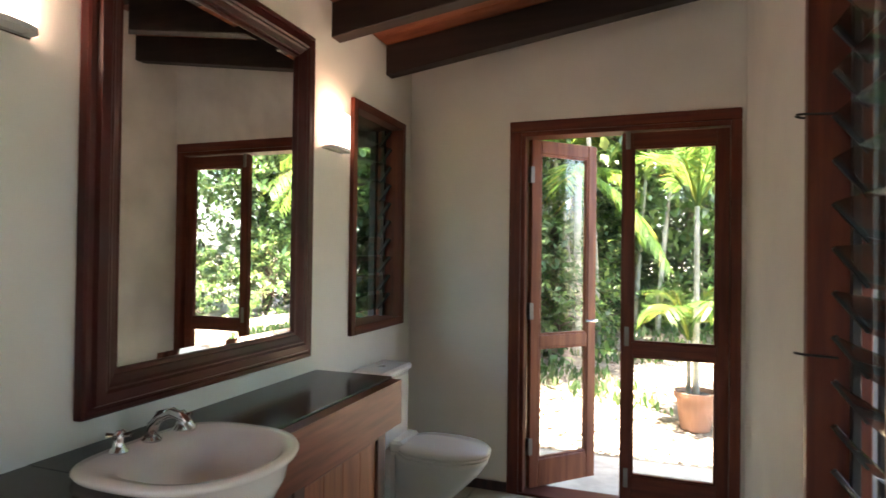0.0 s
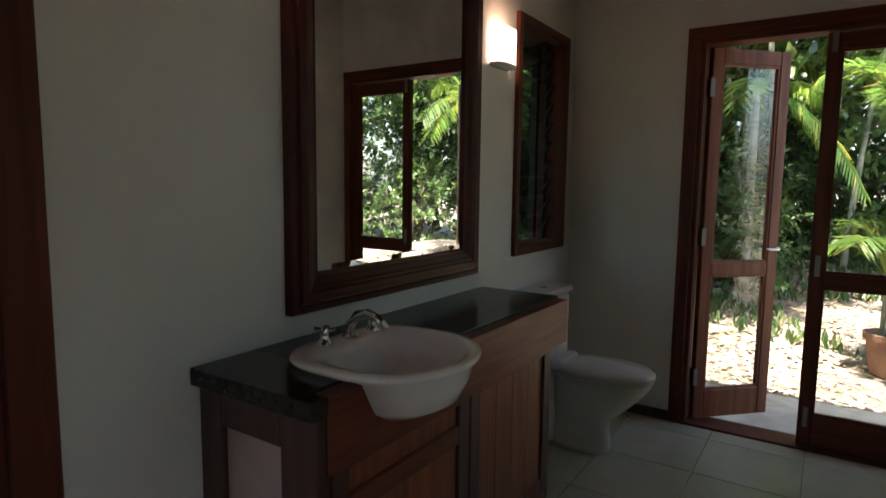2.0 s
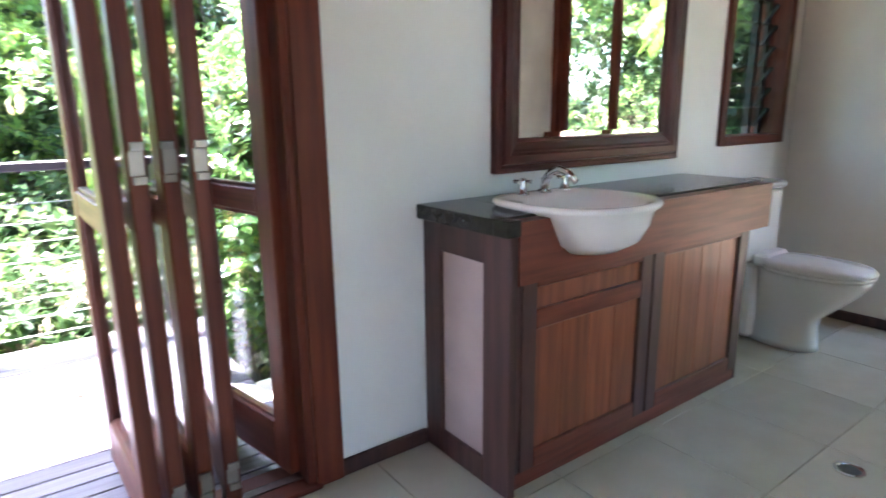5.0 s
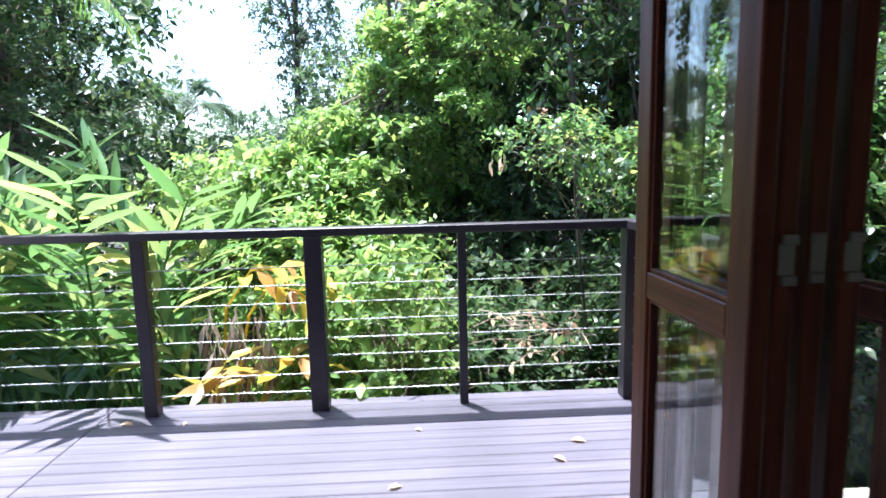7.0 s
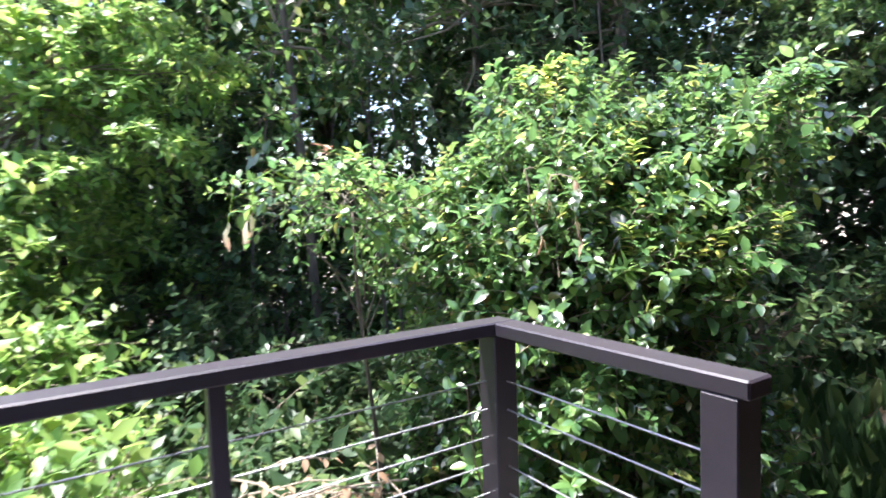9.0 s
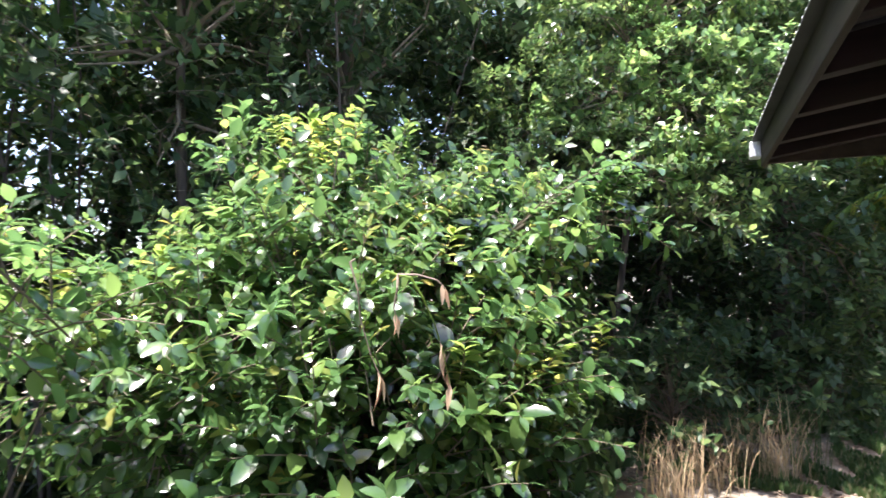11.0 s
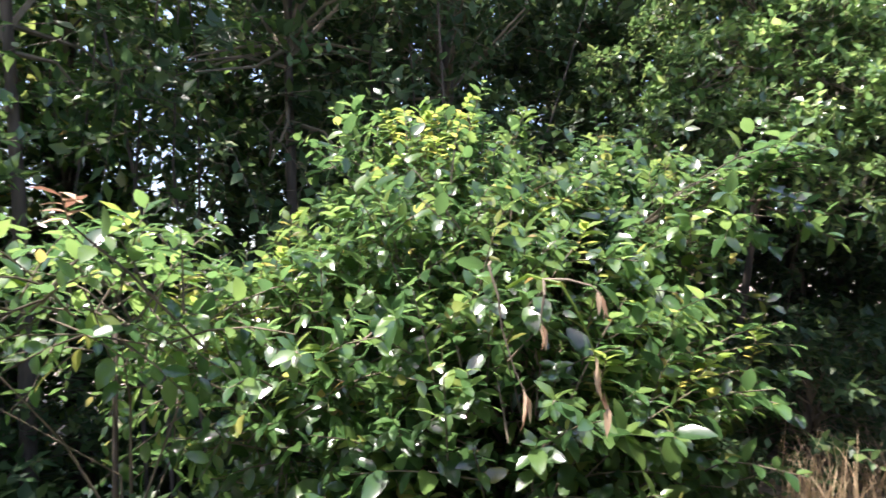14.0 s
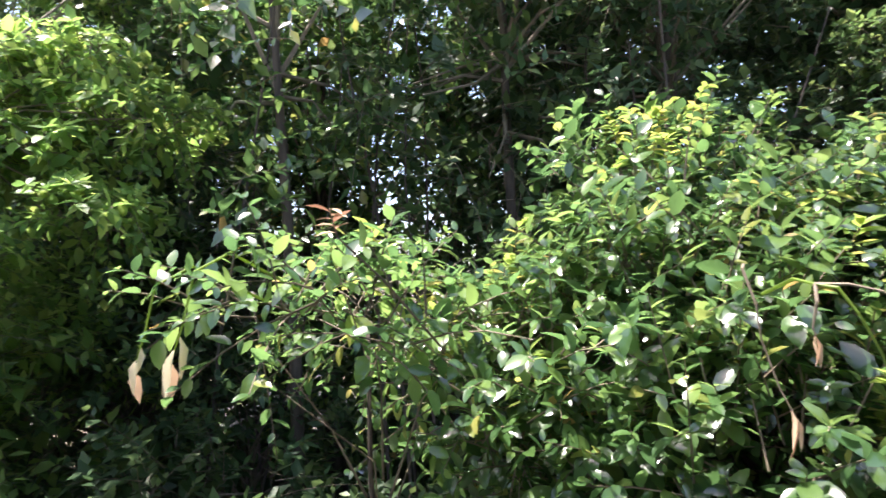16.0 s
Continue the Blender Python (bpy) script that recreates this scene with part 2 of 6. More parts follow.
GREY_LEAF = leaf_material("vine_leaf", [(0.0, (0.035, 0.07, 0.035)), (0.7, (0.06, 0.11, 0.05)), (1.0, (0.10, 0.15, 0.07))], 0.45, 0.4)
PALM_LEAF = leaf_material("palm_leaflet", [(0.0, (0.05, 0.12, 0.025)), (0.8, (0.10, 0.19, 0.035)), (1.0, (0.30, 0.27, 0.05))], 0.4, 0.5)
GINGER_LEAF = leaf_material("ginger_leaf", [(0.0, (0.06, 0.14, 0.04)), (0.75, (0.125, 0.22, 0.07)), (1.0, (0.36, 0.35, 0.1))], 0.3, 0.45)
YOUNG_LEAF = leaf_material("young_leaf", [(0.0, (0.13, 0.22, 0.05)), (0.6, (0.22, 0.30, 0.06)), (1.0, (0.38, 0.34, 0.08))], 0.32, 0.5)
YELLOW_LEAF = leaf_material("yellow_leaf", [(0.0, (0.34, 0.30, 0.04)), (0.6, (0.45, 0.36, 0.05)), (1.0, (0.3, 0.16, 0.05))], 0.45, 0.5)
DRY_LEAF = leaf_material("dry_leaf", [(0.0, (0.30, 0.20, 0.12)), (0.6, (0.42, 0.31, 0.20)), (1.0, (0.20, 0.11, 0.06))], 0.8, 0.25)
GRASS = leaf_material("grass_blade", [(0.0, (0.035, 0.085, 0.025)), (0.7, (0.075, 0.135, 0.04)), (1.0, (0.2, 0.19, 0.1))], 0.6, 0.4)
STRAW = leaf_material("dry_grass", [(0.0, (0.36, 0.27, 0.16)), (0.7, (0.46, 0.36, 0.22)), (1.0, (0.22, 0.2, 0.1))], 0.8, 0.3)
LITTER = leaf_material("leaf_litter", [(0.0, (0.28, 0.2, 0.14)), (0.5, (0.45, 0.36, 0.27)), (1.0, (0.12, 0.08, 0.05))], 0.85, 0.1)


# ---- mesh helpers ----
def mesh_object(name, bm, mat, smooth=False):
    me = bpy.data.meshes.new(name)
    bm.to_mesh(me)
    bm.free()
    me.materials.append(mat)
    if smooth:
        me.polygons.foreach_set("use_smooth", [True] * len(me.polygons))
    return new(name, me)


def part(name, bm, mat, parent, label="", smooth=False):
    ob = mesh_object(name, bm, mat, smooth)
    ob.parent = parent
    if label:
        ob["label"] = label
    return ob


def thing(name, label, category, at=(0, 0, 0), group="", kind=""):
    ob = new(name)
    ob.location = at
    ob.empty_display_size = 0.1
    return tagged(ob, label, category, group, kind)


def slab(a, b, bev=0.003, bm=None):
    """A box between two corners with its edges eased."""
    bm = bm or bmesh.new()
    made = bmesh.ops.create_cube(bm, size=1)["verts"]
    for v in made:
        v.co = [(a[i] + b[i]) / 2 + v.co[i] * (b[i] - a[i]) for i in range(3)]
    if bev:
        edges = list({e for v in made for e in v.link_edges})
        bmesh.ops.bevel(bm, geom=edges, offset=bev, segments=1, affect="EDGES")
    return bm


def lathe(profile, steps=32, bm=None, at=(0, 0, 0), scale=(1, 1), cap=True):
    """Turns (radius, z) pairs about the upright axis."""
    bm = bm or bmesh.new()
    rings = []
    for r, z in profile:
        rings.append([bm.verts.new((at[0] + r * scale[0] * math.cos(2 * math.pi * k / steps), at[1] + r * scale[1] * math.sin(2 * math.pi * k / steps), at[2] + z)) for k in range(steps)])
    for lo, hi in zip(rings, rings[1:]):
        for k in range(steps):
            bm.faces.new((lo[k], lo[(k + 1) % steps], hi[(k + 1) % steps], hi[k]))
    if cap:
        bm.faces.new(rings[0][::-1])
        bm.faces.new(rings[-1])
    bmesh.ops.recalc_face_normals(bm, faces=bm.faces)
    return bm


def tube(points, radii, sides=6, bm=None):
    """A tapered round bar along points."""
    bm = bm or bmesh.new()
    pts = [Vector([float(c) for c in p]) for p in points]
    rings = []
    for i, p in enumerate(pts):
        d = (pts[min(i + 1, len(pts) - 1)] - pts[max(i - 1, 0)]).normalized()
        u = d.cross(Vector((0.31, 0.17, 0.93))).normalized()
        if u.length < 0.1:
            u = d.cross(Vector((1, 0, 0))).normalized()
        w = d.cross(u)
        r = float(radii[i] if hasattr(radii, "__len__") else radii)
        rings.append([bm.verts.new(p + r * (math.cos(2 * math.pi * k / sides) * u + math.sin(2 * math.pi * k / sides) * w)) for k in range(sides)])
    for lo, hi in zip(rings, rings[1:]):
        for k in range(sides):
            bm.faces.new((lo[k], lo[(k + 1) % sides], hi[(k + 1) % sides], hi[k]))
    bm.faces.new(rings[0][::-1])
    bm.faces.new(rings[-1])
    return bm


def raw_mesh(name, verts, faces, mat, parent=None, smooth=False):
    me = bpy.data.meshes.new(name)
    verts = np.asarray(verts, np.float32)
    faces = np.asarray(faces, np.int32)
    k = faces.shape[1]
    me.vertices.add(len(verts))
    me.vertices.foreach_set("co", verts.ravel())
    me.loops.add(faces.size)
    me.loops.foreach_set("vertex_index", faces.ravel())
    me.polygons.add(len(faces))
    me.polygons.foreach_set("loop_start", np.arange(0, faces.size, k, dtype=np.int32))
    me.update(calc_edges=True)
    me.materials.append(mat)
    if smooth:
        me.polygons.foreach_set("use_smooth", np.ones(len(faces), bool))
    ob = new(name, me)
    if parent:
        ob.parent = parent
    return ob


# Outline of a leaf along its length: (along, half width, sag), first and last are points.
SHAPES = {"oval": ((0.25, 0.20, 0.01), (0.58, 0.245, -0.03)), "ovate": ((0.16, 0.18, 0.01), (0.45, 0.265, 0.0), (0.78, 0.17, -0.06)), "lance": ((0.3, 0.16, 0.02), (0.65, 0.13, -0.06)), "simple": ((0.42, 0.27, 0.0),),
          "thread": ((0.3, 0.032, 0.03), (0.65, 0.025, -0.05)), "strap": ((0.3, 0.078, 0.02), (0.65, 0.066, -0.05)), "blade": ((0.3, 0.115, 0.02), (0.65, 0.095, -0.05))}


def leaves(base, way, up, size, shape="simple", fold=0.12):
    """Vertices and triangles of many leaves: base points, directions, upper sides and lengths."""
    way = way / np.linalg.norm(way, axis=1, keepdims=True)
    side = np.cross(way, up)
    side /= np.linalg.norm(side, axis=1, keepdims=True) + 1e-9
    up = np.cross(side, way)
    s = size[:, None]
    st = SHAPES[shape]
    n = len(base)
    cols = [base]
    for a, w, g in st:
        mid = base + way * s * a + up * s * g
        cols += [mid - side * s * w + up * s * fold * w * 2, mid, mid + side * s * w + up * s * fold * w * 2]
    cols.append(base + way * s - up * s * (0.12 if len(st) > 1 else 0.03))
    v = np.stack(cols, 1)
    k = v.shape[1]
    tri = [(0, 1, 2), (0, 2, 3)]
    for j in range(len(st) - 1):
        o = 1 + 3 * j
        tri += [(o, o + 3, o + 4), (o, o + 4, o + 1), (o + 1, o + 4, o + 5), (o + 1, o + 5, o + 2)]
    o = 1 + 3 * (len(st) - 1)
    tri += [(o, k - 1, o + 1), (o + 1, k - 1, o + 2)]
    f = (np.arange(n)[:, None, None] * k + np.array(tri)[None]).reshape(-1, 3)
    return v.reshape(-1, 3), f


def normal(rng, n):
    v = rng.normal(size=(n, 3))
    return v / np.linalg.norm(v, axis=1, keepdims=True)


def clump_leaves(rng, centres, radii, per, size, droop=0.25, shape="simple", spread=0.45):
    """Leaves in loose clumps round the centres, tips outward and a little down."""
    n = len(centres) * per
    c = np.repeat(np.asarray(centres), per, 0)
    r = np.repeat(np.asarray(radii), per)[:, None]
    d = normal(rng, n)
    base = c + d * r * rng.uniform(0.25, 1.0, (n, 1)) ** 0.6
    way = d + rng.normal(size=(n, 3)) * spread + np.array([0, 0, -droop])
    up = np.array([0, 0, 1.0]) + d * 0.5 + rng.normal(size=(n, 3)) * 0.45
    return leaves(base, way, up, rng.uniform(0.65, 1.25, n) * size, shape)


def crown(rng, blobs, clumps, per, size, clump_r, shape="simple", droop=0.25):
    """Clumps spread through the outer part of some ellipsoids (centre, radii)."""
    vol = np.array([r[0] * r[1] * r[2] for _, r in blobs]) ** 0.7
    pick = rng.choice(len(blobs), clumps, p=vol / vol.sum())
    d = normal(rng, clumps)
    cs = np.array([b[0] for b in blobs])[pick] + d * np.array([b[1] for b in blobs])[pick] * rng.uniform(0.35, 1.05, (clumps, 1)) ** 0.5
    return cs, clump_leaves(rng, cs, rng.uniform(0.6, 1.3, clumps) * clump_r, per, size, droop, shape)


def prisms(paths, r0, r1):
    """Thin three-sided twigs along many short paths, an array of (n, points, 3)."""
    n, k, _ = paths.shape
    d = paths[:, -1] - paths[:, 0]
    u = np.cross(d, [0.3, 0.2, 0.9])
    u /= np.linalg.norm(u, axis=1, keepdims=True) + 1e-9
    w = np.cross(d, u)
    w /= np.linalg.norm(w, axis=1, keepdims=True) + 1e-9
    rad = np.linspace(r0, r1, k)[None, :, None, None]
    ang = np.array([0, 2.094, 4.189])
    off = np.cos(ang)[None, :, None] * u[:, None] + np.sin(ang)[None, :, None] * w[:, None]
    v = paths[:, :, None] + off[:, None] * rad
    q = []
    for i in range(k - 1):
        for j in range(3):
            a, b = 3 * i + j, 3 * i + (j + 1) % 3
            q.append((a, b, b + 3, a + 3))
    f = (np.arange(n)[:, None, None] * 3 * k + np.array(q)[None]).reshape(-1, 4)
    return v.reshape(-1, 3), f


def twig_crown(rng, blobs, n, per, twig_len, size, shape="oval", droop=0.4, flat=0.35, inner=0.3):
    """Leafy twigs growing outward from within some ellipsoids (centre, radii); the leaves spiral along each twig."""
    vol = np.array([r[0] * r[1] * r[2] for _, r in blobs]) ** 0.7
    pick = rng.choice(len(blobs), n, p=vol / vol.sum())
    d = normal(rng, n)
    start = np.array([b[0] for b in blobs], float)[pick] + d * np.array([b[1] for b in blobs], float)[pick] * rng.uniform(inner, 0.95, (n, 1)) ** 0.5
    way = d * 0.8 + np.array([0, 0, 0.35]) + rng.normal(size=(n, 3)) * 0.4
    way /= np.linalg.norm(way, axis=1, keepdims=True)
    ln = twig_len * rng.uniform(0.5, 1.35, n)[:, None]
    p1 = np.cross(way, rng.normal(size=(n, 3)))
    p1 /= np.linalg.norm(p1, axis=1, keepdims=True) + 1e-9
    p2 = np.cross(way, p1)

    def point(t):
        t = np.asarray(t)[None, :, None]
        return start[:, None] + way[:, None] * ln[:, None] * t + np.array([0, 0, -0.5 * droop]) * ln[:, None] * t ** 2

    t = np.linspace(0.12, 1, per)
    base = point(t)
    ang = (np.arange(per) * 2.4)[None] + rng.uniform(0, 6.28, (n, 1))
    out = p1[:, None] * np.cos(ang)[..., None] + p2[:, None] * np.sin(ang)[..., None]
    lw = way[:, None] * 0.55 + out * 0.9 + np.array([0, 0, -0.2]) + rng.normal(size=(n, per, 3)) * 0.2
    up = np.array([0, 0, 1.0]) + rng.normal(size=(n, per, 3)) * flat + d[:, None] * 0.35
    sz = size * rng.uniform(0.5, 1.25, (n, per)) * np.where(rng.uniform(size=(n, 1)) < 0.15, 1.35, 1.0) * (1.0 - 0.35 * (t[None] > 0.85))
    v, f = leaves(base.reshape(-1, 3), lw.reshape(-1, 3), up.reshape(-1, 3), sz.ravel(), shape)
    return start, (v, f), point(np.linspace(-0.25, 1, 4))


# ---- the house ----
CEIL0, SLOPE = 2.635, 0.145         # underside of the lining at the vanity wall, and its rise


def eave_shift(y):
    """The eave runs a little askew along the shrub side and stands further out over the deck, an unseen jog added to
    place its shadow edge.
    """
    return 0.045 * (0.8 - y) if y > -2.6 else -0.1


def ceil_z(x):
    return CEIL0 + SLOPE * x


def structure(name, bm, mat, label, category):
    return tagged(mesh_object(name, bm, mat), label, category, kind="structure")


def wall_with_holes(name, axis, face, thick, lo, hi, height, holes, mat, label, category="wall"):
    """A wall along y (axis 'x' fixed) or along x (axis 'y' fixed) with openings (from, to, bottom, top), cut through."""
    bm = bmesh.new()
    cuts = sorted({lo, hi, *[h[0] for h in holes], *[h[1] for h in holes]})
    for a, b in zip(cuts, cuts[1:]):
        zs = [(0.0, None)]
        for h in holes:
            if h[0] <= a + 1e-6 and h[1] >= b - 1e-6:
                zs = [z for z in ((0.0, h[2]), (h[3], None)) if z[1] is None or z[1] - z[0] > 0.001]
        for z0, z1 in zs:
            ends = []
            for u in (a, b):
                top = z1 if z1 is not None else (height(u) if callable(height) else height)
                ends.append((u, top))
            vs = []
            for w in (face, face + thick):
                for (u, top), z in ((ends[0], z0), (ends[1], z0), (ends[1], None), (ends[0], None)):
                    zz = z0 if z is not None else top
                    vs.append(bm.verts.new((w, u, zz) if axis == "x" else (u, w, zz)))
            for f in ((0, 1, 2, 3), (7, 6, 5, 4), (0, 4, 5, 1), (1, 5, 6, 2), (2, 6, 7, 3), (3, 7, 4, 0)):
                bm.faces.new([vs[i] for i in f])
    bmesh.ops.recalc_face_normals(bm, faces=bm.faces)
    return structure(name, bm, mat, label, category)


LOUVRE_W = (-0.792, -0.136, 1.03, 2.19)
BIFOLD = (-5.98, -3.035, -0.03, 2.2)
wall_west = wall_with_holes("wall_west", "x", 0.0, -0.13, -7.0, 0.0, ceil_z(0) - 0.002, [LOUVRE_W, BIFOLD], PAINT, "off-white painted bathroom wall behind the vanity", "wall")
FRENCH = (0.70, 1.875, -0.03, 2.17)
wall_north = wall_with_holes("wall_north", "y", 0.0, 0.13, -0.13, 1.935, lambda x: ceil_z(x) - 0.002, [FRENCH], PAINT, "off-white painted end wall with a double door", "wall")
LOUVRE_E = (-2.07, -1.36, 0.35, 2.4)
wall_east = wall_with_holes("wall_east", "x", 1.935, 0.13, -2.45, 0.13, ceil_z(1.93) - 0.002, [LOUVRE_E], PAINT, "off-white painted side wall with a tall louvre window", "wall")
wall_with_holes("wall_return", "y", -2.45, 0.13, 2.065, 3.2, lambda x: ceil_z(x) - 0.002, [], PAINT, "off-white painted return wall", "wall")
# unseen opening, added so that daylight reaches the vanity wall
wall_with_holes("wall_far_east", "x", 3.2, 0.13, -6.2, -2.32, ceil_z(3.2) - 0.002, [(-4.0, -3.6, -0.01, 2.15)], PAINT, "off-white painted wall with an opening added to let in light", "wall")
wall_with_holes("wall_south", "y", -6.33, 0.13, -0.13, 3.33, lambda x: ceil_z(x) - 0.002, [], PAINT, "off-white painted wall at the far end of the room", "wall")

# floor bed, ceiling lining with board joints, rafters
floor = structure("floor", slab((-0.13, -7.13, -0.2), (4.73, 0.13, -0.006), 0), GROUT, "cream ceramic floor tiles with thin grey grout", "floor")
bm = bmesh.new()
y = -7.1
while y < 0.79:
    x0, x1 = 0.0, 4.2
    if y <= -0.05:
        a, b = y + 0.003, min(y + 0.117, 0.79)
        vs = [bm.verts.new(p) for p in ((x0, a, ceil_z(x0)), (x1, a, ceil_z(x1)), (x1, b, ceil_z(x1)), (x0, b, ceil_z(x0)),
                                        (x0, a, ceil_z(x0) + 0.02), (x1, a, ceil_z(x1) + 0.02), (x1, b, ceil_z(x1) + 0.02), (x0, b, ceil_z(x0) + 0.02))]
        for f in ((3, 2, 1, 0), (4, 5, 6, 7), (0, 1, 5, 4), (1, 2, 6, 5), (2, 3, 7, 6), (3, 0, 4, 7)):
            bm.faces.new([vs[i] for i in f])
    y += 0.12
structure("ceiling", bm, LINING, "red-brown timber board ceiling lining on a slope", "ceiling")
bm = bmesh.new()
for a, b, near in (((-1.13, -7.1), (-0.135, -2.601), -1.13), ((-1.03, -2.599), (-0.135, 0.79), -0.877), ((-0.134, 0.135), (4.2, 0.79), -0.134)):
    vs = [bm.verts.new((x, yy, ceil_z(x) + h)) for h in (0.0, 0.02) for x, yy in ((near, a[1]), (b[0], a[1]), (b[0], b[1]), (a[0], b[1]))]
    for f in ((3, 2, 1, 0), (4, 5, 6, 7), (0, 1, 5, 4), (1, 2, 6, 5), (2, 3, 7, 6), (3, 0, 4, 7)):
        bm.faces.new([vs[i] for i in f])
structure("soffit", bm, SOFFIT, "board lining under the eaves, its colour darkened for shade", "soffit")
bm = bmesh.new()
bmesh.ops.create_cube(bm, size=1)
for v in bm.verts:
    v.co.x = (-1.04 + 4.35) / 2 + v.co.x * 5.39
    v.co.y = -3.15 + v.co.y * 7.95
    v.co.x += 0.2 if v.co.x < 0 else 0
    v.co.z = ceil_z(v.co.x) + 0.05 + v.co.z * 0.04
structure("roof_deck", bm, SHEET, "dark sheet-metal roof covering", "roof")

rafter_mesh = None
for k in range(13):
    y1 = (0.79, 0.315)[k] if k < 2 else -0.30 - 0.615 * (k - 2)
    if rafter_mesh is None:
        bm = bmesh.new()
        bmesh.ops.create_cube(bm, size=1)
        for v in bm.verts:
            x = 1.62 + v.co.x * 5.28
            v.co = (x, v.co.y * 0.085, ceil_z(x) - 0.0885 + v.co.z * 0.171)
        bmesh.ops.bevel(bm, geom=list(bm.edges), offset=0.004, segments=1, affect="EDGES")
        rafter = mesh_object("ceiling_beam", bm, RAFTER)
        rafter_mesh = rafter.data
    else:
        rafter = new("ceiling_beam", rafter_mesh)
    rafter.location = (eave_shift(y1), y1 - 0.0425, SLOPE * eave_shift(y1))
    tagged(rafter, "dark-stained timber rafter under the board ceiling", "beam", "ceiling rafters", "structure")

# eave: fascia, metal edge with screw heads, gutter stub
eave = thing("roof_eave", "weathered timber fascia under a metal roof edge", "roof eave", (-1.03, 0, 0), kind="structure")
bm = slab((-0.03, -2.6, 2.27), (0.0, 0.8, 2.46), 0.004)
for v in bm.verts:
    v.co.x += eave_shift(v.co.y + 0.001)
part("fascia", bm, FASCIA, eave)
part("fascia", slab((-0.13, -7.1, 2.27), (-0.1, -2.602, 2.46), 0.004), FASCIA, eave)
bm = bmesh.new()
for k in range(104):
    y0 = -7.1 + k * 0.076
    sk = eave_shift(y0)
    tube([(-0.075 + sk, y0, 2.475), (0.3 + sk, y0, 2.475 + 0.375 * SLOPE)], 0.016, 8, bm)
flash = slab((-0.088, -2.6, 2.448), (0.02, 0.82, 2.458), 0.002)
for v in flash.verts:
    v.co.x += eave_shift(v.co.y + 0.001)
part("flashing", flash, SHEET, eave, "grey folded metal drip edge")
part("flashing", slab((-0.188, -7.1, 2.448), (-0.08, -2.602, 2.458), 0.002), SHEET, eave, "grey folded metal drip edge")
part("metal_edge", bm, SHEET, eave, "grey corrugated metal roof edge")
bm = bmesh.new()
for k in range(104):
    lathe([(0.006, 0), (0.006, 0.006), (0.002, 0.009)], 6, bm, (-0.07 + eave_shift(-7.1 + k * 0.076), -7.1 + k * 0.076, 2.49))
part("screw_heads", bm, WHITE, eave)
part("barge_board", slab((0.0, 0.8, 2.29), (1.1, 0.83, 2.46), 0.004), FASCIA, eave)
part("gutter_end", slab((-0.10, 0.72, 2.33), (-0.03, 0.83, 2.44), 0.006), WHITE, eave, "white end cap of a gutter")

# red outside boards
for name, x0, y0, n, along in (("cladding_west", -0.132, 0.13, 24, "y"),):
    clad = thing(name, "red-painted vertical board cladding on the outside wall", "cladding", (0, 0, 0), kind="structure")
    shared = {}
    for k in list(range(21)) + list(range(42, 48)):
        a = 0.16 - 0.15 * k
        b = a - 0.146
        spans = [(-0.3, 2.45)]
        if b < LOUVRE_W[1] and a > LOUVRE_W[0]:
            spans = [(-0.3, LOUVRE_W[2]), (LOUVRE_W[3], 2.45)]
        for z0, z1 in spans:
            if (z0, z1) not in shared:
                ob = part("board", slab((-0.022, -0.146, z0), (0, 0, z1), 0.004), REDCLAD, clad)
                shared[(z0, z1)] = ob.data
            else:
                ob = new("board", shared[(z0, z1)])
                ob.parent = clad
            ob.location = (x0 - 0.004 - 0.003 * (k % 2), a, 0)

clad = thing("cladding_north", "red-painted vertical boards round the garden door outside", "cladding", (0, 0, 0), kind="structure")
for k in range(15):
    a = -0.16 + 0.15 * k
    z0 = 2.19 if 0.56 < a < 1.875 else -0.3
    part("board", slab((a, 0.134 + 0.003 * (k % 2), z0), (a + 0.146, 0.156, 2.62 + 0.1 * a), 0.004), REDCLAD, clad)

# skirting boards
for a, b, ax in (((0.0, -2.955, 0), (0.016, -2.615, 0.058), 0), ((0.0, -1.2, 0), (0.016, -0.018, 0.058), 0), ((0.0, -0.017, 0), (0.655, 0.0, 0.058), 1)):
    structure("baseboard", slab(a, b, 0.004), VDARK, "dark brown timber skirting board along the wall", "baseboard")

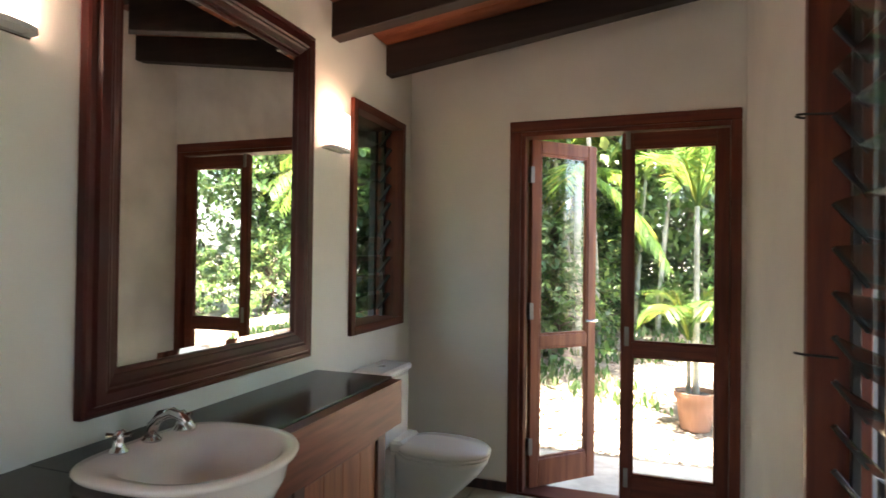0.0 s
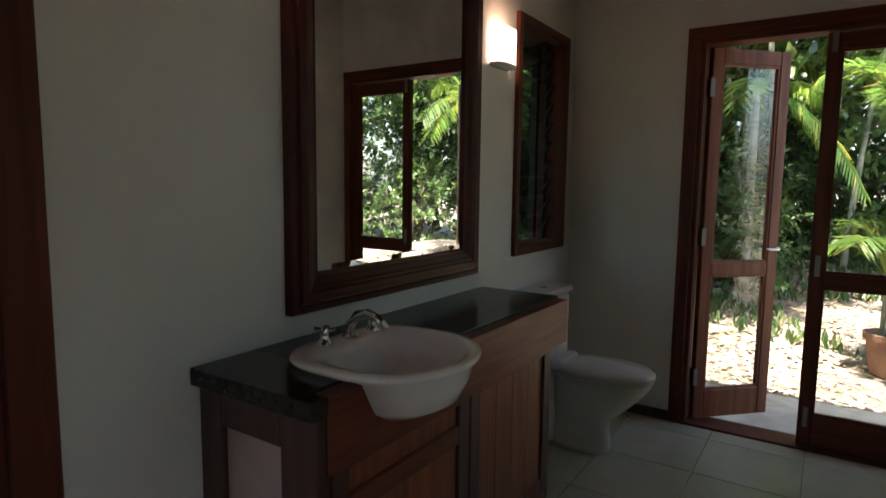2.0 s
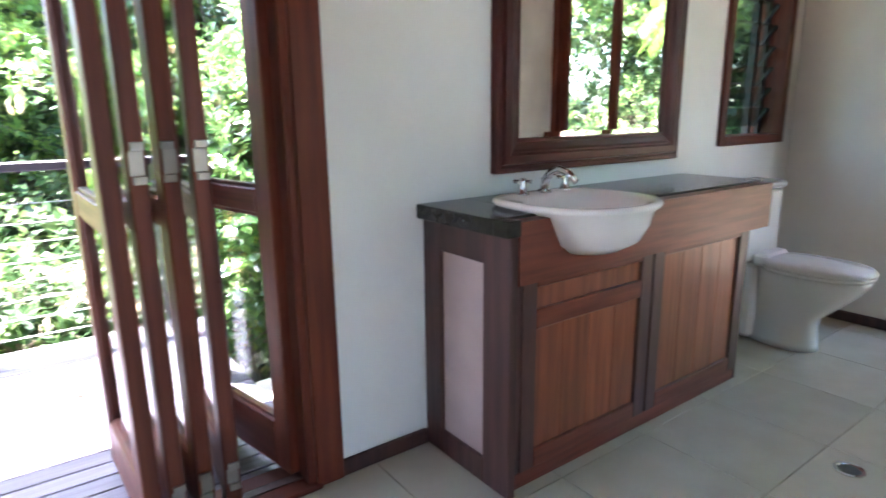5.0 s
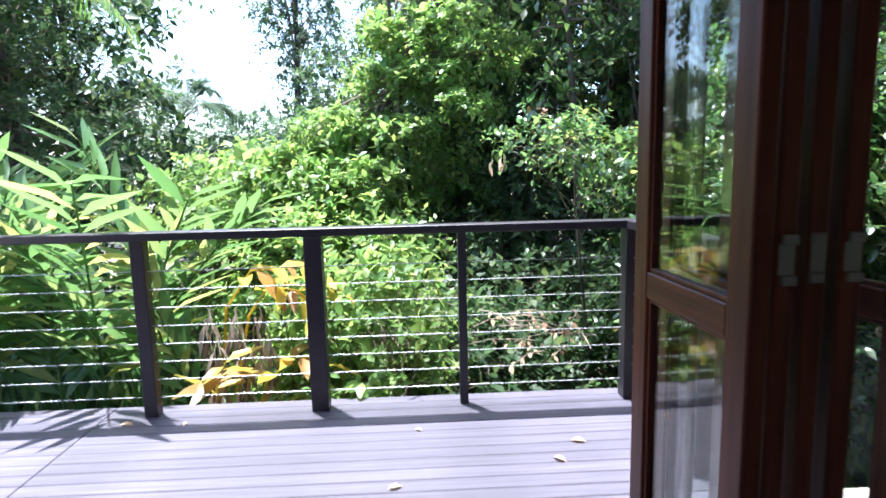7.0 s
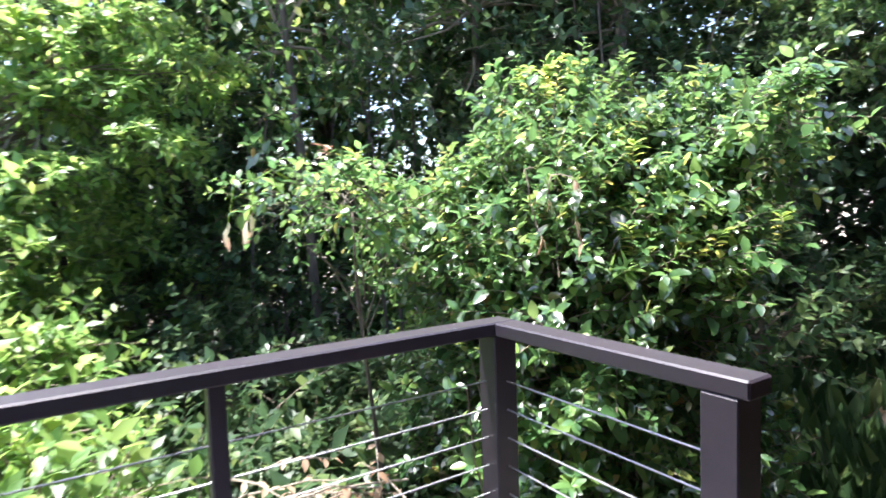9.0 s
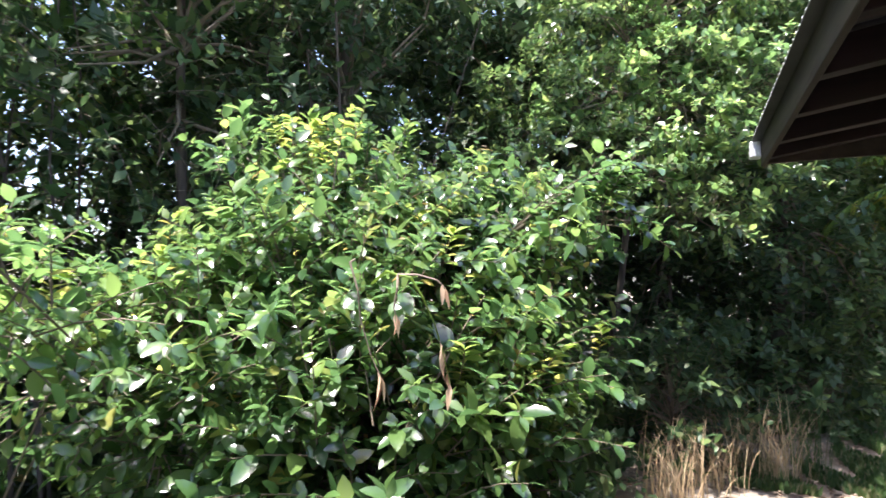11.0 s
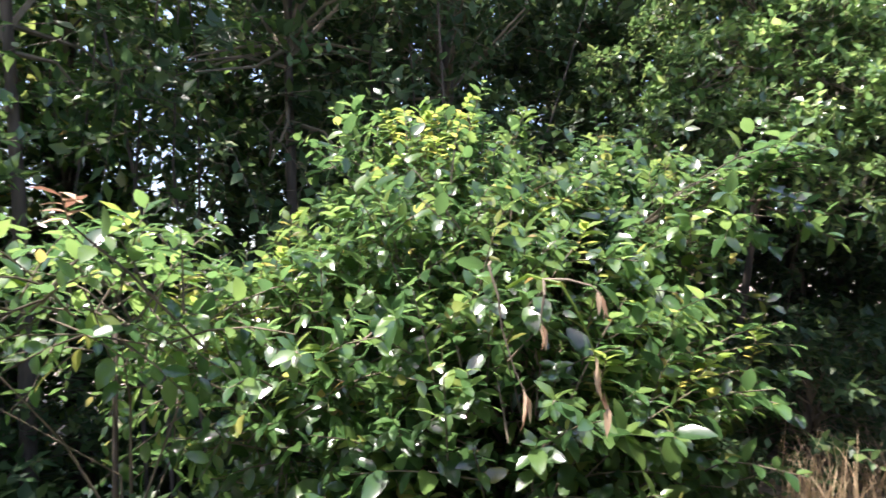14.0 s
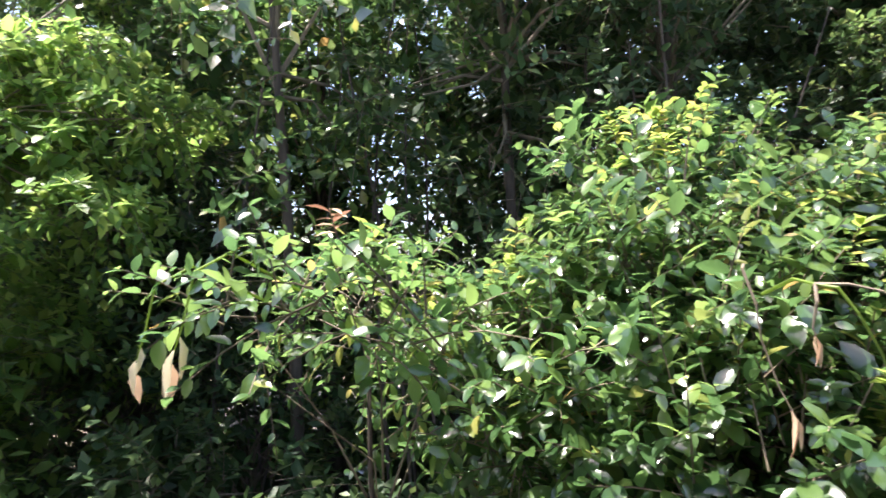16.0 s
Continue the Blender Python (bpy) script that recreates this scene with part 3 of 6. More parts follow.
# ---- louvre windows ----
def louvre_window(name, x, y0, y1, z0, z1, blades, side, label, hooks, swing):
    """Timber framed window of glass blades in black clips, set in a wall at x; side is the way the room lies."""
    win = tagged(thing(name, label, "louvre window", (x, 0, 0)), kind="structure")
    w = 0.045
    d0, d1 = (-0.15 * side, 0.022 * side)
    lo, hi = min(d0, d1), max(d0, d1)
    for a, b, nm, mt in (((y0 - 0.008, z0 - 0.035), (y0 + w - 0.008, z1 + 0.035), "frame_stile", CEDAR), ((y1 - w + 0.008, z0 - 0.035), (y1 + 0.008, z1 + 0.035), "frame_stile", CEDAR),
                         ((y0 + w - 0.008, z1 - 0.01), (y1 - w + 0.008, z1 + 0.035), "frame_head", CEDAR_H), ((y0 + w - 0.008, z0 - 0.035), (y1 - w + 0.008, z0 + 0.012), "frame_sill", CEDAR_H)):
        part(nm, slab((lo, a[0], a[1]), (hi, b[0], b[1]), 0.004), mt, win)
    inner0, inner1 = y0 + w, y1 - w
    for yy in (inner0 + 0.012, inner1 - 0.012):
        part("clip_rail", slab((-0.10 * side - 0.012, yy - 0.012, z0 + 0.012), (-0.10 * side + 0.012, yy + 0.012, z1 - 0.01), 0.002), BLACK, win)
    step = (z1 - z0 - 0.06) / blades
    shared = None
    clip = None
    tilt = radians(swing)
    for k in range(blades):
        zc = z0 + 0.05 + (k + 0.5) * step
        h = step * 0.58
        if shared is None:
            bm = slab((-0.003, inner0 + 0.02, -h), (0.003, inner1 - 0.02, h), 0.001)
            ob = part("glass_blade", bm, LOUVRE_GLASS, win, "greenish clear glass louvre blade")
            shared = ob.data
            bm = slab((-0.008, -0.008, -h * 0.95), (0.010, 0.008, h * 0.95), 0.002)
            c = part("clip", bm, BLACK, win)
            clip = c.data
            clips = [c, new("clip", clip)]
        else:
            ob = new("glass_blade", shared)
            ob["label"] = "greenish clear glass louvre blade"
            clips = [new("clip", clip), new("clip", clip)]
        ob.parent = win
        ob.matrix_basis = Matrix.Translation((-0.085 * side, 0, zc)) @ Matrix.Rotation(tilt * side, 4, "Y")
        ob.visible_shadow = False
        for c, yy in zip(clips, (inner0 + 0.024, inner1 - 0.024)):
            c.parent = win
            c.matrix_basis = Matrix.Translation((-0.085 * side, yy, zc)) @ Matrix.Rotation(tilt * side, 4, "Y")
    for a, b in (((y0 - 0.02, z0 - 0.05), (y0 + 0.02, z1 + 0.05)), ((y1 - 0.02, z0 - 0.05), (y1 + 0.045, z1 + 0.05)), ((y0 + 0.02, z0 - 0.05), (y1 - 0.02, z0)), ((y0 + 0.02, z1), (y1 - 0.02, z1 + 0.05))):
        lo, hi = sorted((-0.168 * side, -0.215 * side))
        part("screen_frame", slab((lo, a[0], a[1]), (hi, b[0], b[1]), 0.006), BLACK, win, "black frame of the insect screen")
    lo, hi = sorted((-0.189 * side, -0.190 * side))
    if side < 0:
        part("insect_mesh", slab((lo, y0 + 0.02, z0), (hi, y1 - 0.02, z1), 0), SCREEN, win, "dark see-through insect mesh")
    for yy, zz in hooks:
        pts = [(-0.06 * side, yy, zz), (0.03 * side, yy, zz + 0.004), (0.05 * side, yy + 0.012, zz + 0.006), (0.05 * side, yy + 0.03, zz + 0.004), (0.03 * side, yy + 0.038, zz), (-0.02 * side, yy + 0.03, zz)]
        part("handle", tube(pts, 0.004, 8), BLACK, win, "small black wire louvre handle")
    return win


louvre_window("window_1", 0.0, LOUVRE_W[0], LOUVRE_W[1], LOUVRE_W[2], LOUVRE_W[3], 10, 1, "cedar-framed louvre window with tilted glass blades", [(-0.75, 1.30), (-0.75, 1.78)], 38)
louvre_window("window_2", 1.935, LOUVRE_E[0], LOUVRE_E[1], LOUVRE_E[2], LOUVRE_E[3], 15, -1, "tall cedar-framed louvre window with tilted glass blades", [(-1.40, 1.12), (-1.40, 1.86)], 38)

# ---- double glazed door to the garden ----
frame_door = tagged(thing("door_1", "cedar frame of the double garden door", "door frame", (0, 0, 0)), kind="structure")
for nm, a, b, mt in (("jamb", (0.712, -0.004, 0.0), (0.748, 0.132, 2.135), CEDAR), ("jamb", (1.862, -0.004, 0.0), (1.875, 0.132, 2.135), CEDAR),
                     ("head", (0.712, -0.004, 2.135), (1.875, 0.132, 2.168), CEDAR_H), ("threshold", (0.712, -0.02, -0.02), (1.875, 0.16, 0.012), CEDAR_H),
                     ("architrave", (0.655, -0.022, 0.0), (0.722, -0.003, 2.16), CEDAR), ("architrave", (1.858, -0.022, 0.0), (1.912, -0.003, 2.16), CEDAR),
                     ("architrave_head", (0.655, -0.024, 2.16), (1.912, -0.003, 2.222), CEDAR_H)):
    part(nm, slab(a, b, 0.004), mt, frame_door)


def glazed_leaf(name, width, height, label, group, mid=(0.845, 0.92), bottom=0.165, stile=0.068, hinge_x=(), lever=False, mat=CEDAR, cross=CEDAR_H, t=0.02):
    """A timber leaf with two panes; hinged at its origin, lying along +x, 40 mm thick."""
    leaf = thing(name, label, "glazed door", group=group)
    part("stile", slab((0, -t, 0), (stile, t, height), 0.004), mat, leaf)
    part("stile", slab((width - stile, -t, 0), (width, t, height), 0.004), mat, leaf)
    part("top_rail", slab((stile, -t + 0.001, height - 0.082), (width - stile, t - 0.001, height), 0.004), cross, leaf)
    part("mid_rail", slab((stile, -t + 0.001, mid[0]), (width - stile, t - 0.001, mid[1]), 0.004), cross, leaf)
    part("bottom_rail", slab((stile, -t + 0.001, 0), (width - stile, t - 0.001, bottom), 0.004), cross, leaf)
    for z0, z1 in ((bottom, mid[0]), (mid[1], height - 0.082)):
        p = part("pane", slab((stile - 0.004, -0.003, z0 - 0.004), (width - stile + 0.004, 0.003, z1 + 0.004), 0), GLASS, leaf, "clear glass pane")
        p.visible_shadow = False
        for a, b in (((stile, -0.014, z0), (stile + 0.012, 0.014, z1)), ((width - stile - 0.012, -0.014, z0), (width - stile, 0.014, z1)),
                     ((stile, -0.013, z0), (width - stile, 0.013, z0 + 0.012)), ((stile, -0.013, z1 - 0.012), (width - stile, 0.013, z1))):
            part("glazing_bead", slab(a, b, 0.002), mat, leaf)
    for xx, zz, hh in hinge_x:
        part("hinge", slab((xx, -t - 0.006, zz), (xx + 0.028, t + 0.006, zz + hh), 0.002), BRASS, leaf, "brushed steel hinge")
    if lever:
        part("door_handle", tube([(width - 0.035, -t - 0.005, 1.0), (width - 0.035, -t - 0.045, 1.0), (width - 0.06, -t - 0.05, 1.0), (width - 0.12, -t - 0.048, 1.0)], 0.008, 8), CHROME, leaf, "chrome lever handle")
    return leaf


leaf_r = glazed_leaf("garden_door", 0.562, 2.115, "closed cedar door leaf with two clear panes", "garden door leaves", stile=0.062)
leaf_r.matrix_basis = pose(1.86, 0.05, 0.014, 0, 0, 180)
bolts = [(1.335, 0.90), (1.335, 2.02), (1.335, 0.1)]
for bx, bz in bolts:
    part("bolt", slab((0.515, 0.021, bz), (0.54, 0.028, bz + 0.11), 0.003), BRASS, leaf_r, "steel flush bolt")
# open leaf in the lit copy of the cedar; its closed twin keeps CEDAR
leaf_l = glazed_leaf("garden_door", 0.505, 2.115, "cedar door leaf with two panes standing open outward", "garden door leaves", lever=True, mat=LIT_CEDAR, cross=LIT_CEDAR,
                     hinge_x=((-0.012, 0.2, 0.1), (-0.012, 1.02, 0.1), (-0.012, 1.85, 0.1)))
leaf_l.matrix_basis = pose(0.762, 0.075, 0.014, 0, 0, 46)

# ---- folding doors to the deck ----
fold_frame = tagged(thing("door_2", "cedar frame and sill of the folding deck doors", "door frame", (0, 0, 0)), kind="structure")
for nm, a, b, mt in (("jamb", (-0.134, -3.075, 0.0), (0.004, -3.035, 2.16), CEDAR), ("jamb", (-0.134, -5.98, 0.0), (0.004, -5.94, 2.16), CEDAR),
                     ("head", (-0.134, -5.98, 2.16), (0.004, -3.035, 2.199), CEDAR_H), ("sill", (-0.15, -5.98, -0.05), (0.03, -3.035, 0.014), CEDAR_H),
                     ("sill_track", (-0.075, -5.94, 0.0145), (-0.035, -3.075, 0.02), VDARK),
                     ("architrave", (0.003, -3.05, 0.0), (0.022, -2.955, 2.19), CEDAR), ("architrave", (0.003, -6.06, 0.0), (0.022, -5.965, 2.19), CEDAR),
                     ("architrave_head", (0.003, -6.06, 2.19), (0.024, -2.955, 2.29), CEDAR_H)):
    part(nm, slab(a, b, 0.004), mt, fold_frame)
FOLDS = [((-0.06, -3.085), (-0.62, -3.20)), ((-0.62, -3.245), (-0.03, -3.297)), ((-0.03, -3.372), (-0.60, -3.40)), ((-0.60, -3.447), (-0.01, -3.453)), ((-0.544, -3.54), (0.02, -3.52))]
for k, ((xa, ya), (xb, yb)) in enumerate(FOLDS):
    w = math.hypot(xb - xa, yb - ya)
    p = glazed_leaf("folding_door", w, 2.12, "cedar folding door panel with two clear panes, folded open", "folding door panels", mid=(0.855, 0.93), stile=0.084, t=0.0225)
    p.matrix_basis = pose(xa, ya, 0.028, 0, 0, math.degrees(math.atan2(yb - ya, xb - xa)))
    if k in (1, 2, 3):                 # hinge leaves and knuckles on the inner end
        xe, way = (0.0, -1) if k == 2 else (w, 1)
        a, b = sorted((xe, xe + 0.004 * way))
        for z, h in ((0.07, 0.045), (1.0, 0.062), (1.95, 0.062)):
            part("hinge", slab((a, -0.017, z), (b, 0.017, z + h), 0.001), BRASS, p, "brushed steel hinge leaf")
            for zk in (z - 0.022, z + h):
                part("hinge_knuckle", slab((xe + 0.001 * way if way > 0 else xe - 0.012, -0.012, zk), (xe + 0.012 if way > 0 else xe - 0.001, 0.02, zk + 0.021), 0.002), BRASS, p, "brushed steel hinge knuckle")
    if k:                              # roller carriage under the inner end
        xr = 0.02 if k == 2 else w - 0.06
        part("roller", slab((xr, -0.026, -0.008), (xr + 0.045, 0.026, 0.04), 0.006), BLACK, p, "black roller carriage")

# ---- deck and balustrade ----
deck_bed = structure("deck_frame", slab((-2.06, -9.0, -0.22), (-0.17, -2.93, -0.066), 0.003), SOIL, "dark timber joists under the deck boards", "deck frame")
rail = thing("balustrade", "charcoal-painted timber balustrade with stainless cables", "balustrade", (-1.955, 0, 0))
part("top_rail", slab((-0.046, -9.0, 0.921), (0.046, -2.994, 0.966), 0.005), RAILPAINT, rail)
part("top_rail", slab((0.0465, -3.086, 0.9205), (0.905, -2.994, 0.9655), 0.005), RAILPAINT, rail)
for x, y0, w in ((0, -3.04, 0.092), (0, -3.963, 0.045), (0, -4.745, 0.092), (0, -5.645, 0.07), (0, -6.52, 0.045), (0, -7.4, 0.092), (0, -8.3, 0.045), (0.835, -3.04, 0.092)):
    part("post", slab((x - w / 2, y0 - w / 2, -0.03), (x + w / 2, y0 + w / 2, 0.92), 0.004), RAILPAINT, rail)
for k in range(8):
    z = 0.075 + 0.098 * k
    part("cable", tube([(0, -9.0, z), (0, -6.5, z - 0.004), (0, -3.09, z)], 0.0026, 6), STEEL, rail)
    part("cable", tube([(0.045, -3.04, z), (0.79, -3.04, z)], 0.0026, 6), STEEL, rail)

structure("landing", slab((-1.0, -2.925, -1.12), (-0.17, -2.15, -0.055), 0.012), CONCRETE, "pale concrete landing beyond the end of the deck", "landing")

# ---- vanity ----
VY0, VY1 = -2.612, -1.212
van = thing("vanity_cabinet", "dark red timber vanity with boarded doors and a pale end panel", "vanity", (0, 0, 0))
for y0 in (VY0,):
    part("end_stile", slab((0.003, VY0, 0.0), (0.095, VY0 + 0.03, 0.83), 0.003), VDARK, van)
    part("end_stile", slab((0.315, VY0, 0.0), (0.438, VY0 + 0.03, 0.831), 0.003), VDARK, van)
    part("end_rail", slab((0.095, VY0, 0.735), (0.315, VY0 + 0.03, 0.83), 0.003), VDARK, van)
    part("end_rail", slab((0.095, VY0, 0.0), (0.315, VY0 + 0.03, 0.085), 0.003), VDARK, van)
    part("end_panel", slab((0.095, VY0 + 0.016, 0.085), (0.315, VY0 + 0.026, 0.735), 0), PINK, van, "pale pinkish flat panel")
part("far_end", slab((0.003, VY1 - 0.02, 0.0), (0.413, VY1, 0.83), 0.003), VDARK, van)
part("carcass", slab((0.003, VY0 + 0.03, 0.02), (0.385, VY1 - 0.02, 0.66), 0), VDARK, van)
part("plinth", slab((0.385, VY0 + 0.03, 0.0), (0.412, VY1 - 0.02, 0.055), 0.002), ROSY, van)
bm = bmesh.new()                     # apron board, notched for the basin
NOTCH = [(s * a - 0.027, z) for s, row in ((-1, ((0.21, 0.872), (0.188, 0.83), (0.16, 0.782), (0.115, 0.75), (0.055, 0.741))), (1, ((0.055, 0.741), (0.115, 0.75), (0.16, 0.782), (0.188, 0.83), (0.21, 0.872)))) for a, z in row]
BASIN_Y = -2.225
for xs in (0.39, 0.44):
    lo = [bm.verts.new((xs, yy, 0.685)) for yy in [VY0 + 0.031] + [BASIN_Y + a for a, _ in NOTCH] + [VY1 + 0.10]]
    hi = [bm.verts.new((xs, yy, zz)) for yy, zz in [(VY0 + 0.031, 0.872)] + [(BASIN_Y + a, b) for a, b in NOTCH] + [(VY1 + 0.10, 0.872)]]
    for k in range(len(lo) - 1):
        bm.faces.new((lo[k], lo[k + 1], hi[k + 1], hi[k]))
bm.verts.ensure_lookup_table()
m = len(NOTCH) + 2
for k in range(m - 1):
    bm.faces.new((bm.verts[k], bm.verts[k + 1], bm.verts[2 * m + k + 1], bm.verts[2 * m + k]))
    bm.faces.new((bm.verts[m + k], bm.verts[m + k + 1], bm.verts[3 * m + k + 1], bm.verts[3 * m + k]))
for k in (0, m - 1):
    bm.faces.new((bm.verts[k], bm.verts[m + k], bm.verts[3 * m + k], bm.verts[2 * m + k]))
bmesh.ops.recalc_face_normals(bm, faces=bm.faces)
part("apron", bm, ROSY, van, "broad polished timber apron")
part("apron_end", slab((0.005, VY1 + 0.08, 0.70), (0.39, VY1 + 0.10, 0.83), 0.003), ROSY, van)
part("post_stile", slab((0.385, VY0 + 0.0305, 0.056), (0.4145, VY0 + 0.066, 0.684), 0.002), VDARK, van)


def boarded_door(y0, y1, z0, z1, slot):
    d = part("door", slab((0.386, y0, z0), (0.398, y1, z1), 0), VDARK, van)
    fw = 0.062
    pieces = [((0.398, y0, z0), (0.420, y0 + fw, z1)), ((0.398, y1 - fw, z0), (0.420, y1, z1)), ((0.398, y0 + fw, z0), (0.4195, y1 - fw, z0 + fw)), ((0.398, y0 + fw, z1 - 0.022), (0.4195, y1 - fw, z1))]
    top = z1 - 0.022
    if slot:
        pieces.append(((0.398, y0 + fw, z1 - 0.155), (0.4195, y1 - fw, z1 - 0.092)))
        part("slot_panel", slab((0.399, y0 + fw, z1 - 0.092), (0.405, y1 - fw, z1 - 0.022), 0.001), VBOARD, d, "recessed reddish timber strip")
        top = z1 - 0.155
    for a, b in pieces:
        part("door_frame", slab(a, b, 0.003), ROSY if b[2] - a[2] < 0.2 else VDARK, d)
    n = 4
    w = (y1 - y0 - 2 * fw) / n
    for k in range(n):
        part("board", slab((0.399, y0 + fw + k * w + 0.0006, z0 + fw), (0.408, y0 + fw + (k + 1) * w - 0.0006, top), 0.0014), VBOARD, d)


boarded_door(VY0 + 0.067, -1.905, 0.058, 0.682, True)
boarded_door(-1.895, VY1 - 0.024, 0.058, 0.682, False)
bm = slab((0.001, -2.637, 0.832), (0.389, BASIN_Y - 0.205, 0.880), 0.003)      # left and right of the basin cut-out, and behind it
slab((0.001, BASIN_Y + 0.205, 0.832), (0.389, VY1 + 0.112, 0.880), 0.003, bm)
slab((0.001, BASIN_Y - 0.206, 0.8325), (0.172, BASIN_Y + 0.206, 0.8802), 0.0, bm)
counter = thing("countertop", "glossy black-brown countertop on the vanity", "countertop")
part("worktop", bm, COUNTER, counter)
part("corner_lip", slab((0.3885, -2.637, 0.8325), (0.447, VY0 + 0.031, 0.8795), 0.003), COUNTER, counter)

# semi-recessed basin
BC = (0.375, -2.225)


def basin_ring(rx_back, rx_front, ry, z, n=56, power=2.6):
    pts = []
    for k in range(n):
        a = 2 * math.pi * k / n
        c, s = math.cos(a), math.sin(a)
        rx = rx_front * 0.93 if c > 0 else rx_back
        e = 2.15 if c > 0 else 3.6
        r = (abs(c) ** e + abs(s) ** e) ** (-1 / e)
        pts.append((BC[0] + rx * r * c, BC[1] - 0.027 + 0.955 * ry * r * s, z))
    return pts


def loft(rings, close=True):
    bm = bmesh.new()
    vs = [[bm.verts.new(p) for p in ring] for ring in rings]
    n = len(vs[0])
    for lo, hi in zip(vs, vs[1:]):
        for k in range(n):
            bm.faces.new((lo[k], lo[(k + 1) % n], hi[(k + 1) % n], hi[k]))
    if close:
        bm.faces.new(vs[0][::-1])
        bm.faces.new(vs[-1])
    bmesh.ops.recalc_face_normals(bm, faces=bm.faces)
    return bm


basin = thing("wash_basin", "pinkish-white ceramic semi-recessed basin set in the vanity", "basin")
rings = [basin_ring(0.07, 0.06, 0.06, 0.737), basin_ring(0.12, 0.14, 0.122, 0.747), basin_ring(0.15, 0.2, 0.176, 0.78), basin_ring(0.165, 0.228, 0.206, 0.832),
         basin_ring(0.185, 0.236, 0.222, 0.874), basin_ring(0.23, 0.25, 0.258, 0.886), basin_ring(0.236, 0.254, 0.264, 0.896), basin_ring(0.232, 0.249, 0.259, 0.904),
         basin_ring(0.205, 0.230, 0.238, 0.905), basin_ring(0.125, 0.214, 0.205, 0.897), basin_ring(0.112, 0.196, 0.183, 0.862), basin_ring(0.09, 0.15, 0.135, 0.81), basin_ring(0.04, 0.05, 0.05, 0.785)]
part("bowl", loft(rings), PINKWARE, basin, smooth=True)
part("waste", lathe([(0.02, 0.0), (0.022, 0.003), (0.012, 0.004)], 20, None, (BC[0] + 0.01, BC[1] - 0.027, 0.786)), CHROME, basin, "chrome plug waste")
taps = thing("basin_taps", "chrome three-piece basin mixer with cross handles", "taps")
part("spout", tube([(0.185, BC[1], 0.90), (0.19, BC[1], 0.945), (0.215, BC[1], 0.972), (0.255, BC[1], 0.985), (0.30, BC[1], 0.972), (0.325, BC[1], 0.948)], [0.017, 0.016, 0.0155, 0.014, 0.0125, 0.011], 14), CHROME, taps, smooth=True)
part("spout_base", lathe([(0.026, 0), (0.026, 0.006), (0.019, 0.012)], 20, None, (0.185, BC[1], 0.902)), CHROME, taps)
for dy in (-0.105, 0.105):
    h = part("handle", lathe([(0.024, 0), (0.024, 0.005), (0.015, 0.014), (0.012, 0.03), (0.014, 0.042), (0.010, 0.052), (0.004, 0.056)], 18, None, (0.185, BC[1] + dy, 0.902)), CHROME, taps, smooth=True)
    for a in range(4):
        c, s = math.cos(a * math.pi / 2 + 0.5), math.sin(a * math.pi / 2 + 0.5)
        part("cross_arm", tube([(0.185, BC[1] + dy, 0.945), (0.185 + 0.026 * c, BC[1] + dy + 0.026 * s, 0.947), (0.185 + 0.03 * c, BC[1] + dy + 0.03 * s, 0.947)], [0.005, 0.006, 0.007], 8), CHROME, h)

# ---- framed mirror ----
MY0, MY1, MZ0, MZ1 = -2.312, -1.192, 0.958, 2.385
mir = thing("wall_mirror", "large wall mirror in a wide dark red-brown timber frame", "mirror")
PROFILE = ((0.0, 0.002), (0.0, 0.03), (0.006, 0.036), (0.018, 0.036), (0.022, 0.031), (0.028, 0.031), (0.034, 0.044), (0.062, 0.046), (0.070, 0.040), (0.076, 0.040), (0.084, 0.034), (0.104, 0.026),
           (0.108, 0.021), (0.118, 0.021), (0.122, 0.014), (0.126, 0.002))
for side in range(4):
    bm = bmesh.new()
    rows = []
    for end in (0, 1):
        row = []
        for o, h in PROFILE:
            y0, y1, z0, z1 = MY0 + o, MY1 - o, MZ0 + o, MZ1 - o
            yz = [((y0, z0), (y1, z0)), ((y1, z0), (y1, z1)), ((y1, z1), (y0, z1)), ((y0, z1), (y0, z0))][side][end]
            row.append(bm.verts.new((h, yz[0], yz[1])))
        rows.append(row)
    for k in range(len(PROFILE) - 1):
        bm.faces.new((rows[0][k], rows[0][k + 1], rows[1][k + 1], rows[1][k]))
    bm.faces.new((rows[0][0], rows[1][0], rows[1][-1], rows[0][-1]))
    bmesh.ops.recalc_face_normals(bm, faces=bm.faces)
    part("frame_side", bm, FRAMEWOOD, mir)
bm = bmesh.new()
o, i = 0.12, 0.142
outer = [bm.verts.new((0.010, y, z)) for y, z in ((MY0 + o, MZ0 + o), (MY1 - o, MZ0 + o), (MY1 - o, MZ1 - o), (MY0 + o, MZ1 - o))]
inner = [bm.verts.new((0.0125, y, z)) for y, z in ((MY0 + i, MZ0 + i), (MY1 - i, MZ0 + i), (MY1 - i, MZ1 - i), (MY0 + i, MZ1 - i))]
back = [bm.verts.new((0.004, v.co.y, v.co.z)) for v in outer]
bm.faces.new(inner)
bm.faces.new(back[::-1])
for k in range(4):
    bm.faces.new((outer[k], outer[(k + 1) % 4], inner[(k + 1) % 4], inner[k]))
    bm.faces.new((back[k], back[(k + 1) % 4], outer[(k + 1) % 4], outer[k]))
bmesh.ops.recalc_face_normals(bm, faces=bm.faces)
part("mirror_glass", bm, MIRROR, mir, "silvered glass with a bevelled edge")

# ---- wall lamps ----
def lamp_out(k):
    """Depth of the lamp's rounded-box outline at step k of 18, as a share."""
    return math.sin(math.pi * k / 18) ** 0.45


